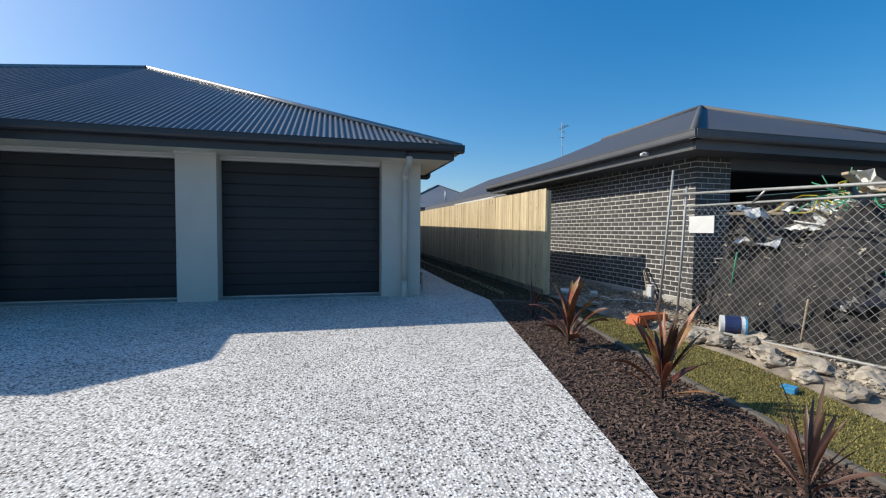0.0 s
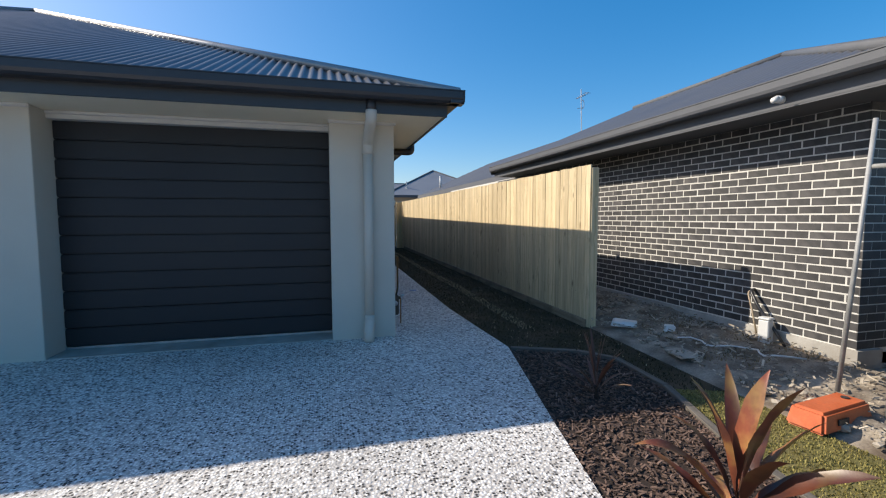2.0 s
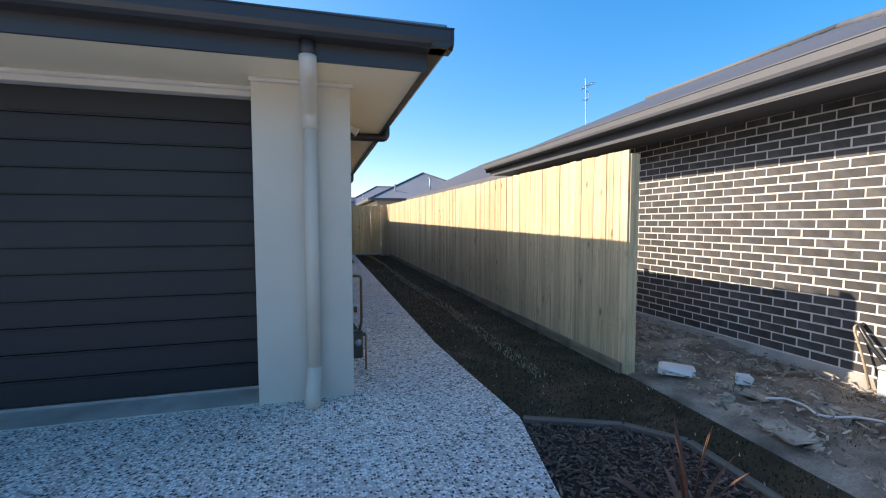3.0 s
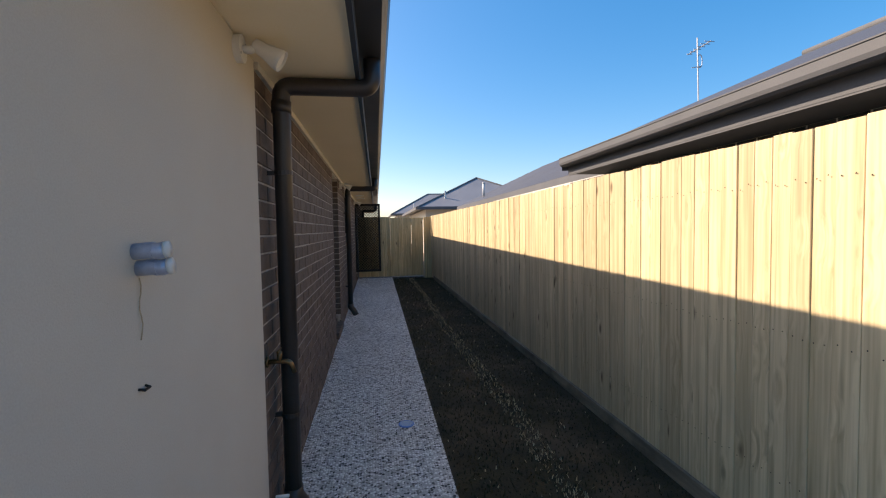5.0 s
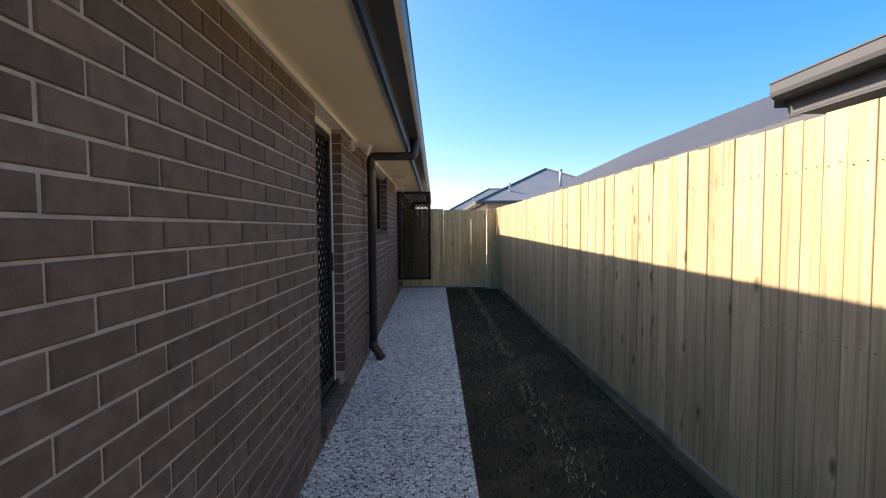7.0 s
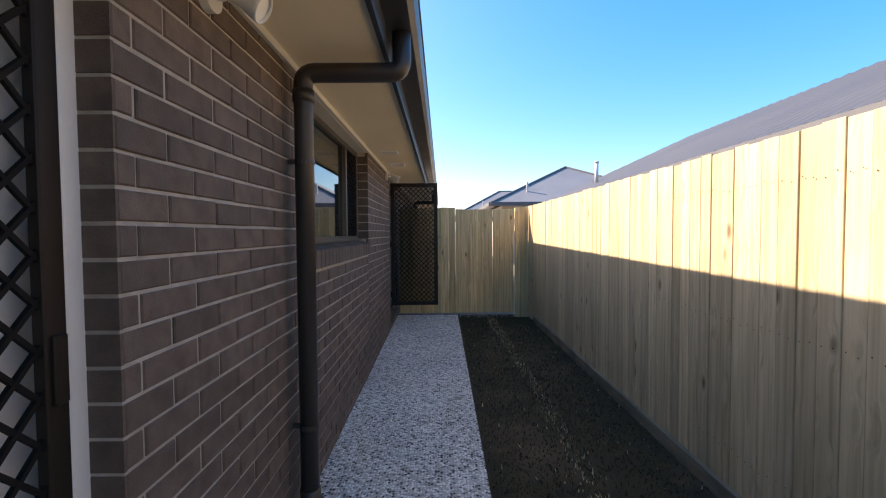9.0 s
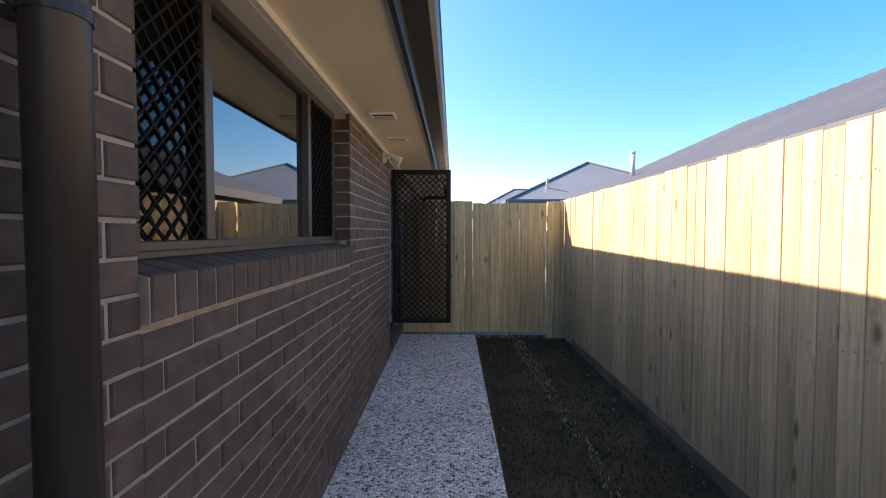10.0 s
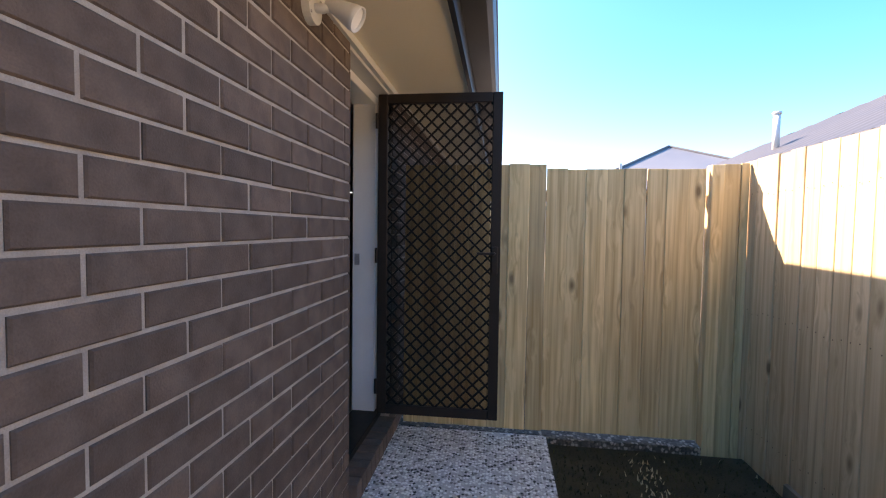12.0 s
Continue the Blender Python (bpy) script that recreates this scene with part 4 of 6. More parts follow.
def back_gate():
    yg = 12.40
    g = thing("side_gate", "closed treated-pine boarded side gate", "gate", (0, 0, 0), "", "structure")
    rng = random.Random(4)
    x, i = 0.04, 0
    zb = 0.235
    while x < 1.90:
        w = min(rng.choice((0.105, 0.118, 0.132)), 1.938 - x)
        front = x < 0.95
        top = 1.985 if front else 1.955
        y = yg - (0.02 if front else 0.0) + (0.004 if i % 2 else 0)
        b = part("board", box(-w / 2, w / 2, 0, 0.017, 0, top - zb + rng.uniform(-0.004, 0.004), 0.002), M_PINE_GATE, g)
        b.location = (x + w / 2, y, zb)
        b.rotation_euler = (0, rng.uniform(-0.003, 0.003), 0)
        x += w + (0.005 if abs(x - 0.78) < 0.06 else 0.0005)
        i += 1
    for z in (0.45, 1.1, 1.75):
        part("rail", box(0.04, 1.92, yg + 0.024, yg + 0.06, z, z + 0.07), M_PINE_GATE, g)
    f = thing("fence_end_panel", "narrow treated-pine fence panel and post beside the gate", "fence panel", (0, 0, 0), "", "structure")
    part("post", box(1.955, 2.03, yg - 0.03, yg + 0.05, 0.05, 1.975, 0.004), M_PINE_GATE, f)
    part("board", box(2.032, 2.125, yg - 0.015, yg + 0.005, 0.1, 1.98, 0.002), M_PINE_GATE, f)
    part("board", box(2.127, fence_x(12.4) - 0.02, yg - 0.02, yg, 0.1, 1.985, 0.002), M_PINE_GATE, f)
    # boards beyond, behind the wall corner
    slab("gravel_strip", [(1.0, 12.34), (1.95, 12.36), (1.95, 12.75), (0.0, 12.75), (0.0, 12.38), (1.0, 12.38)], 0.005, 0.05, M_GRAVEL, None, "grey gravel under the side gate", "gravel", "structure")


back_gate()


# ---------------------------------------------------------------- neighbouring house
NX, NY = 4.08, -2.02
N_GX = 3.38


def neighbour():
    z0 = -0.05
    nw = quad_wall("wall_neighbour", NX, NX + 0.25, NY, 12.0, z0, 2.415, M_NMORTAR, "charcoal brick side wall of the neighbouring house")
    quad_wall("wall_neighbour_front", NX + 0.251, NX + 0.68, NY, NY + 0.25, z0, 2.415, M_NMORTAR, "charcoal brick front pier of the neighbouring garage")
    fr = thing("neighbour_pier_brickwork", "charcoal brick face of the garage pier with white joints", "brickwork", (0, 0, 0), "", "structure")
    for k in range(27):
        za = 0.105 + k * 0.0855 + 0.005
        xs = (0.0, 0.11, 0.35, 0.59, 0.68) if k % 2 else (0.0, 0.23, 0.47, 0.68)
        for a, b in zip(xs, xs[1:]):
            lo, hi = NX + a + (0.005 if a else -0.005), NX + b - 0.005
            if b - a > 0.03:
                part("brick", box(lo, hi, NY - 0.003, NY + 0.01, za, za + 0.0745), M_NBRICK, fr)
    quad_wall("footing_neighbour", NX - 0.03, NX + 0.30, NY - 0.03, 12.0, -0.2, 0.10, M_CONCRETE, "rough concrete footing under the brick wall", "footing")
    quad_wall("beam_neighbour", NX + 0.68, 12.0, NY + 0.0, NY + 0.2, 2.22, 2.415, M_NFASCIA, "grey steel beam over the open garage", "beam")
    quad_wall("wall_neighbour_inside", NX + 0.25, 12.0, 4.0, 4.2, z0, 2.42, M_GARAGE_SHADE, "unlined inside wall of the garage, near black for its shade")
    quad_wall("wall_neighbour_right", 12.0, 12.25, NY, 12.0, z0, 2.415, M_NMORTAR, "far side wall of the neighbouring house")
    quad_wall("ceiling_neighbour", NX, 12.0, NY + 0.2, 4.0, 2.42, 2.46, M_GARAGE_SHADE, "ceiling of the unfinished garage, near black for its shade", "ceiling")
    quad_wall("floor_neighbour", NX + 0.25, 12.0, NY, 4.0, -0.1, 0.06, M_CONCRETE, "grey concrete garage slab", "floor")
    # eaves
    quad_wall("soffit_neighbour", N_GX + 0.12, NX, NY - 0.57, 5.78, 2.405, 2.414, M_NFASCIA, "grey eaves lining of the neighbouring house", "ceiling")
    quad_wall("soffit_neighbour_front", NX, 12.2, NY - 0.57, NY, 2.405, 2.414, M_NFASCIA, "grey eaves lining over the open garage", "ceiling")
    eaves("neighbour_eaves_side", (N_GX + 0.145, NY - 0.70), (N_GX + 0.145, 5.82), (-1, 0, 0), 2.39, 2.52, "grey metal gutter along the neighbouring eaves", M_NFASCIA, M_NFASCIA, trim=(0.17, 0.0))
    eaves("neighbour_eaves_front", (N_GX, NY - 0.55), (12.4, NY - 0.55), (0, -1, 0), 2.39, 2.52, "grey metal gutter over the open garage", M_NFASCIA, M_NFASCIA, trim=(0.12, 0.0))
    r = thing("neighbour_roof", "grey steel hip roof of the neighbouring house", "roof", (0, 0, 0), "", "structure")
    t = 4.27
    k = 1.785 / t
    c, s = 1 / math.hypot(1, k), k / math.hypot(1, k)
    ya = NY - 0.62
    xa, xb = N_GX + 0.03, N_GX + 0.03 + 2 * t
    zz = 2.615
    Ls = 5.84 - ya
    corrugated("side_slope", (xa, ya, zz), (xa, 5.84, zz), (c, 0, s), lambda q: min(t, q * Ls) / c, M_NROOF, r, period=0.25, amp=0.012, samples=5)
    corrugated("front_slope", (xa, ya, zz), (xb, ya, zz), (0, c, s), lambda q: min(q, 1 - q) * 2 * t / c, M_NROOF, r, period=0.25, amp=0.012, samples=5)
    # set-back rear part
    xe, ze = 4.5, 2.66
    kk = (4.22 - ze) / (xa + t - xe)
    cc, ss = 1 / math.hypot(1, kk), kk / math.hypot(1, kk)
    w2 = xa + t - xe
    y_end = 20.5
    L2 = y_end - 5.84
    corrugated("rear_slope", (xe, 5.84, ze), (xe, y_end, ze), (cc, 0, ss), lambda q: min(w2, (1 - q) * L2 * 1.0) / cc, M_NROOF, r, period=0.25, amp=0.012, samples=5)
    corrugated("far_slope", (xb, ya, zz), (xb, y_end, zz), (-c, 0, s), lambda q: min(t if ya + q * (y_end - ya) < 5.84 else (4.2 - zz) / k, q * (y_end - ya), (1 - q) * (y_end - ya)) / c, M_NROOF, r, period=0.5, amp=0.012, samples=4)
    corrugated("end_slope", (xe, y_end, ze), (xb, y_end, ze), (0, -cc, ss), lambda q: min(q * (xb - xe), (1 - q) * (xb - xe), w2) / cc, M_NROOF, r, period=0.5, amp=0.012, samples=4)
    mesh_object("gable_infill", [(xa, 5.84, zz - 0.15), (xe, 5.84, ze - 0.15), (xe, 5.84, ze), (xa + t, 5.84, zz + t * k), (xa, 5.84, zz)], [(0, 1, 2, 3, 4)], M_NFASCIA, r)
    part("hip_cap", tube([(xa, ya, zz + 0.02), (xa + t, ya + t, zz + t * k + 0.02)], 0.06, 8), M_NFASCIA, r, smooth=True)
    part("hip_cap", tube([(xb, ya, zz + 0.02), (xa + t, ya + t, zz + t * k + 0.02)], 0.06, 8), M_NFASCIA, r, smooth=True)
    part("ridge_cap", tube([(xa + t, ya + t, zz + t * k + 0.02), (xa + t, 5.84, zz + t * k + 0.02)], 0.06, 8), M_NFASCIA, r, smooth=True)
    part("rear_fascia", box(xe - 0.02, xe + 0.02, 5.84, y_end, ze - 0.22, ze + 0.0), M_NFASCIA, r)
    quad_wall("wall_neighbour_rear", 4.95, 5.2, 6.2, 20.0, -0.1, 2.6, M_NBRICK, "charcoal brick rear wall of the neighbouring house")
    # eave light under the gutter
    l = thing("eave_lamp", "small white lamp on the neighbouring fascia", "lamp", (N_GX + 0.02, -1.72, 2.45))
    part("body", tube([(0, 0, 0), (-0.07, 0, 0)], 0.035, 12), M_PLASTIC, l, smooth=True)
    part("head", tube([(-0.05, 0, 0.01), (-0.13, -0.02, -0.02)], 0.028, 12), M_PLASTIC, l, smooth=True)
    # tv antenna on the ridge
    a = thing("tv_antenna", "thin metal television antenna on the neighbouring roof", "antenna", (7.1, 7.55, 4.25))
    part("mast", tube([(0, 0, -0.3), (-0.04, 0, 1.12)], 0.014, 8), M_STEEL, a)
    part("boom", tube([(0.02, -0.30, 0.94), (-0.02, 0.30, 0.90)], 0.010, 6), M_STEEL, a)
    for i in range(6):
        yy = -0.28 + i * 0.11
        part("rod", tube([(-0.11 + 0.01 * i, yy, 0.935 - 0.007 * i), (0.11 - 0.01 * i, yy, 0.935 - 0.007 * i)], 0.007, 6), M_STEEL, a)
    part("rod", tube([(-0.16, 0, 0.52), (0.06, 0, 0.56)], 0.008, 6), M_STEEL, a)
    part("loop", tube([(0.02 + 0.055 * math.cos(q), 0.0, 0.66 + 0.13 * math.sin(q)) for q in [i * math.pi / 6 for i in range(13)]], 0.009, 6, closed_ends=False), M_STEEL, a)
    fl = thing("roof_flue", "pale metal flue pipe on the neighbouring roof", "flue", (5.0, 17.2, 2.9))
    part("pipe", tube([(0, 0, 0), (0, 0, 0.55)], 0.05, 12), M_PLASTIC, fl, smooth=True)
    part("cap", tube([(0, 0, 0.55), (0, 0, 0.59)], 0.065, 12), M_PLASTIC, fl, smooth=True)
    return nw


NWALL = neighbour()


def far_house(name, x0, x1, y0, y1, ze, zr, label, end_ridge=False):
    """A distant house with a hip roof whose ridge runs across, or away from the lane."""
    h = thing(name, label, "house")
    part("wall", box(x0 + 0.5, x1 - 0.5, y0 + 0.5, y1 - 0.5, 0, ze - 0.1), M_RENDER, h)
    if end_ridge:
        xm, d = (x0 + x1) / 2, (x1 - x0) / 2
        ridge = [(xm, y0 + d, zr), (xm, y1 - d, zr)]
        f = [(0, 1, 4), (1, 2, 5, 4), (2, 3, 5), (3, 0, 4, 5), (3, 2, 1, 0)]
    else:
        ym, d = (y0 + y1) / 2, (y1 - y0) / 2
        ridge = [(x0 + d * 0.9, ym, zr), (x1 - d * 0.9, ym, zr)]
        f = [(0, 1, 5, 4), (1, 2, 5), (2, 3, 4, 5), (3, 0, 4), (3, 2, 1, 0)]
    corners = [(x0, y0, ze), (x1, y0, ze), (x1, y1, ze), (x0, y1, ze)]
    r = mesh_object("roof", corners + ridge, f, M_FARROOF, h)
    for a, b in ((corners[0], ridge[0]), (corners[1], ridge[0] if end_ridge else ridge[1]), (ridge[0], ridge[1])):
        part("ridge_cap", tube([a, b], 0.07, 6), M_NFASCIA, r)
    part("gutter", box(x0 - 0.05, x1 + 0.05, y0 - 0.12, y0 - 0.002, ze - 0.14, ze + 0.02), M_NFASCIA, h)
    part("side_gutter", box(x0 - 0.12, x0 - 0.002, y0, y1, ze - 0.14, ze + 0.02), M_NFASCIA, h)
    part("vent_pipe", tube([(x0 + (x1 - x0) * 0.2, y0 + 1.2, ze + 0.3), (x0 + (x1 - x0) * 0.2, y0 + 1.2, ze + 1.0)], 0.05, 8), M_STEEL, r)
    return h


far_house("house_behind", 2.9, 11.7, 24.0, 37.0, 2.85, 4.98, "distant house with a grey hip roof behind the fences", True)
far_house("house_beyond", 2.0, 12.0, 38.0, 46.0, 3.0, 5.0, "distant low house with a pale grey roof")

# ---------------------------------------------------------------- fixtures on the house
def spot_lamp(at):
    l = thing("spot_lamp", "white swivel outdoor spot lamp on a round wall plate", "wall lamp", at, "outdoor spot lamps")
    part("wall_plate", tube([(0.0, 0, 0), (0.022, 0, 0), (0.028, 0, 0)], 0.055, 20), M_PLASTIC, l, smooth=False)
    part("knuckle", tube([(0.02, 0.0, 0.0), (0.05, 0.01, 0.0), (0.075, 0.02, 0.012)], 0.016, 10), M_PLASTIC, l, smooth=True)
    bm = bmesh.new()
    axis = Vector((0.82, 0.04, -0.50)).normalized()
    o = Vector((0.062, 0.02, 0.03))
    s = axis.cross(Vector((0, 0, 1))).normalized()
    u = s.cross(axis)
    prof = [(0.0, 0.012), (0.006, 0.026), (0.05, 0.03), (0.11, 0.044), (0.13, 0.046), (0.13, 0.041), (0.118, 0.039)]
    rings = []
    for d, r in prof:
        rings.append([bm.verts.new(o + axis * d + (s * math.cos(q) + u * math.sin(q)) * r) for q in [2 * math.pi * i / 18 for i in range(18)]])
    for A, B in zip(rings, rings[1:]):
        for i in range(18):
            bm.faces.new((A[i], A[(i + 1) % 18], B[(i + 1) % 18], B[i]))
    bm.faces.new(rings[0][::-1])
    head = part("lamp_head", bm, M_PLASTIC, l, smooth=True)
    bm = bmesh.new()
    bm.faces.new([bm.verts.new(o + axis * 0.12 + (s * math.cos(q) + u * math.sin(q)) * 0.039) for q in [2 * math.pi * i / 18 for i in range(18)]])
    part("lens", bm, M_WHITE, head, "pale frosted lens")
    for q in (0.7, 3.8):
        part("screw", tube([(0.027, 0.045 * math.cos(q), 0.045 * math.sin(q)), (0.031, 0.045 * math.cos(q), 0.045 * math.sin(q))], 0.005, 8), M_STEEL, l)


spot_lamp((0.012, 1.30, 2.352))
spot_lamp((0.006, 6.50, 2.315))
spot_lamp((0.006, 10.95, 2.315))


def soffit_vent(y):
    v = thing("eave_vent", "white louvred vent with dark slots in the eaves lining", "vent", (0.205, y, Z_SOF), "eave vents")
    for x0, x1, y0, y1 in ((-0.09, 0.09, -0.08, -0.066), (-0.09, 0.09, 0.058, 0.08), (-0.09, -0.072, -0.058, 0.058), (0.072, 0.09, -0.058, 0.058)):
        part("frame", box(x0, x1, y0, y1, -0.02, -0.001, 0.003), M_WHITE, v)
    # Black panel stands in for the shade in the gap behind the slats.
    part("backing", box(-0.072, 0.072, -0.065, 0.057, -0.012, -0.001), M_BLACK, v, "black panel for the shade behind the slats")
    part("slat", box(-0.072, 0.072, -0.008, 0.008, -0.02, -0.0122), M_WHITE, v)


soffit_vent(9.70)
soffit_vent(10.50)


def pipe_ends():
    d = thing("capped_pipe_ends", "two foil-wrapped capped pipe ends on the rendered wall", "pipe ends", (0.012, 0.475, 1.545))
    for dz, dy in ((0.02, -0.008), (-0.019, 0.006)):
        p = part("pipe", tube([(-0.004, dy, dz), (0.03, dy + 0.002, dz + 0.003), (0.05, dy + 0.004, dz + 0.001), (0.062, dy + 0.006, dz + 0.004)], 0.019, 14), M_DRAIN_GREY, d, smooth=True)
        part("cap", tube([(0.062, dy + 0.006, dz + 0.004), (0.072, dy + 0.007, dz + 0.005)], 0.0198, 14), M_PLASTIC, p, "white end cap", True)
        part("foil_crease", tube([(0.036, dy + 0.003, dz + 0.002), (0.042, dy + 0.003, dz + 0.002)], 0.0204, 11), M_DRAIN_GREY, p)
    pts = [(0.004, 0.0 + 0.006 * math.sin(i * 1.3) , -0.04 - i * 0.018) for i in range(9)]
    part("loose_wire", tube(pts, 0.0015, 6), M_SCRAP, d, "thin brown wire")
    n = thing("wall_bracket", "small dark metal bracket on the rendered wall", "bracket", (0.012, 0.47, 1.247))
    part("clip", tube([(0.0, -0.015, 0.004), (0.012, -0.01, 0.0), (0.012, 0.012, 0.0), (0.0, 0.016, 0.004)], 0.003, 6), M_BRONZE, n)


M_DRAIN_GREY = material("foil_pipe_wrap", (0.45, 0.50, 0.62), (0.30, 0.34, 0.45), 18, 0.35, metal=0.4, fine=60, bump=0.4)
M_BRASS = material("weathered_brass", (0.22, 0.14, 0.07), (0.12, 0.08, 0.045), 14, 0.4, metal=0.9, fine=90, bump=0.2)
pipe_ends()


def tap(at, handle=True):
    t = thing("garden_tap", "weathered brass garden tap on the wall", "tap", at, "garden taps")
    part("wall_flange", tube([(0, 0, 0), (0.008, 0, 0)], 0.028, 14), M_BRASS, t, smooth=True)
    part("spout", tube(bend([(0, 0, 0), (0.11, 0, 0), (0.13, 0, -0.06)], 0.025), 0.012, 10), M_BRASS, t, smooth=True)
    part("bonnet", tube([(0.06, 0, 0), (0.06, 0, 0.05)], 0.013, 10), M_BRASS, t, smooth=True)
    part("handle", tube([(0.06, -0.035, 0.055), (0.06, 0.035, 0.055)], 0.006, 8), M_BRASS, t, smooth=True)


tap((0.01, 1.62, 0.965))


def water_riser():
    t = thing("water_riser", "bent copper water pipe with a brown meter beside the rendered wall", "pipe", (0.012, 0.56, 0.88))
    part("wall_flange", tube([(0, 0, 0), (0.006, 0, 0)], 0.032, 14), M_STEEL, t, smooth=True)
    part("pipe", tube(bend([(0, 0, 0), (0.115, 0.0, 0.0), (0.115, 0.0, -0.42), (0.09, 0.0, -0.52)], 0.035), 0.012, 10), M_BRASS, t, smooth=True)
    m = part("meter_body", box(0.03, 0.125, -0.05, 0.05, -0.75, -0.50, 0.014), M_METER, t, "brown painted meter body")
    part("meter_dial", tube([(0.078, -0.051, -0.60), (0.078, -0.062, -0.60)], 0.032, 16), M_STEEL, m, smooth=True)
    part("union_nut", tube([(0.125, 0, -0.54), (0.15, 0, -0.54)], 0.018, 8), M_BRASS, t)
    part("tail_pipe", tube(bend([(0.125, 0, -0.54), (0.152, 0, -0.54), (0.152, 0, -0.70), (0.152, 0, -0.885)], 0.018), 0.009, 10), M_COPPER, t, "bright copper tail pipe", True)
    part("valve_cap", tube([(0.15, 0, -0.52), (0.195, 0, -0.50)], 0.014, 10), M_PLASTIC, t, "white plastic valve cap", True)
    b = thing("water_riser", "capped copper water pipe out of the rendered wall", "pipe", (0.012, 1.29, 0.43))
    part("wall_flange", tube([(0, 0, 0), (0.006, 0, 0)], 0.03, 14), M_STEEL, b, smooth=True)
    part("pipe", tube([(0, 0, 0), (0.12, 0, 0)], 0.012, 10), M_BRASS, b, smooth=True)
    part("valve", tube([(0.12, 0, -0.03), (0.12, 0, 0.03)], 0.02, 10), M_BRASS, b, smooth=True)
    part("valve_handle", tube([(0.095, 0, 0.045), (0.15, 0, 0.045)], 0.007, 8), M_PLASTIC, b, "white tap handle", True)


M_COPPER = material("bright_copper", (0.62, 0.33, 0.16), (0.45, 0.22, 0.10), 9, 0.35, metal=0.9, fine=80, bump=0.1)
M_METER = material("brown_meter_paint", (0.085, 0.06, 0.042), (0.055, 0.04, 0.03), 8, 0.5, fine=90, bump=0.15)
water_riser()


def floor_drain():
    d = thing("floor_drain", "round pale blue plastic drain grate in the path", "drain", (0.76, 2.84, gz(2.84)))
    bm = tube([(0, 0, -0.02), (0, 0, 0.006)], 0.062, 24)
    part("rim", bm, M_DRAIN, d)
    for i in range(5):
        y = -0.036 + i * 0.018
        w = math.sqrt(max(0.001, 0.05 ** 2 - y * y))
        part("slot", box(-w, w, y - 0.003, y + 0.003, 0.0055, 0.0085), M_PLASTIC, d, "pale bar")


floor_drain()


# ---------------------------------------------------------------- garden bed
def plant(at, n, length, width, spread, seed, label, curl=1.0, mat=None):
    """Strap-leaved shrub: stalked, folded leaves that rise from one stem and bend over near their tips."""
    p = thing("cordyline", label, "plant", at, "garden bed shrubs")
    rng = random.Random(seed)
    stem_h = 0.10 + 0.10 * (width > 0.05)
    part("stem", tube([(0, 0, -0.05), (0.005, 0, stem_h * 0.5), (0, 0.005, stem_h)], 0.014, 8), M_MULCH, p, "short woody stem")
    for i in range(n):
        az = i * 2.399 + rng.uniform(-0.4, 0.4)
        k = i / max(1, n - 1)
        ang = math.radians(6 + (spread - 6) * k + rng.uniform(-7, 7))
        L = length * rng.uniform(0.72, 1.12) * (1.0 - 0.25 * k)
        W = width * rng.uniform(0.75, 1.15)
        droop = rng.uniform(0.5, 1.9) * (0.35 + k) * curl
        out = Vector((math.cos(az), math.sin(az), 0))
        side = Vector((-math.sin(az), math.cos(az), 0))
        pos = Vector((0, 0, 0.02 + stem_h * (1 - k)))
        rows, N = [], 11
        twist = rng.uniform(-0.9, 0.9)
        for j in range(N + 1):
            t = j / N
            w = W * max(0.12, math.sin(math.pi * min(1.0, max(0.0, (t - 0.16) / 0.84)) ** 0.8) ** 0.75) if t < 0.99 else W * 0.03
            d = out * math.sin(ang) + Vector((0, 0, math.cos(ang)))
            nrm = out * math.cos(ang) - Vector((0, 0, math.sin(ang)))
            sd = side * math.cos(twist * t) + nrm * math.sin(twist * t)
            fold = w * 0.30 * (1 - 0.6 * t)
            wave = 0.06 * w * math.sin(t * 19 + i)
            rows.append((pos + sd * w / 2 - nrm * (fold + wave), pos.copy(), pos - sd * w / 2 - nrm * (fold - wave)))
            pos = pos + d * (L / N)
            ang += droop / N * (0.15 + 2.4 * t * t)
        verts = [tuple(v) for r in rows for v in r]
        faces = []
        for j in range(N):
            a = j * 3
            faces += [(a, a + 1, a + 4, a + 3), (a + 1, a + 2, a + 5, a + 4)]
        mesh_object("leaf", verts, faces, mat or M_LEAF_RED, p, smooth=True)
    return p


plant((0.99, -3.50, gz(-3.5) - 0.02), 17, 0.66, 0.085, 66, 3, "young cordyline with broad bronze-red leaves in the mulch", 1.0)
plant((0.90, -5.03, gz(-5.0) - 0.02), 24, 0.62, 0.054, 60, 8, "upright cordyline with red-brown leaves in the mulch", 0.6)
plant((0.66, -6.28, gz(-6.3) - 0.02), 26, 0.52, 0.026, 60, 12, "spiky narrow-leaved reddish shrub in the mulch", 0.5, M_LEAF_DULL)
plant((1.28, -2.02, gz(-2.0) - 0.02), 18, 0.46, 0.028, 58, 21, "shaded narrow-leaved dark red shrub in the mulch", 0.6, M_LEAF_DULL)


def inside(poly, x, y):
    c = False
    j = len(poly) - 1
    for i in range(len(poly)):
        (xi, yi), (xj, yj) = poly[i], poly[j]
        if (yi > y) != (yj > y) and x < (xj - xi) * (y - yi) / (yj - yi) + xi:
            c = not c
        j = i
    return c


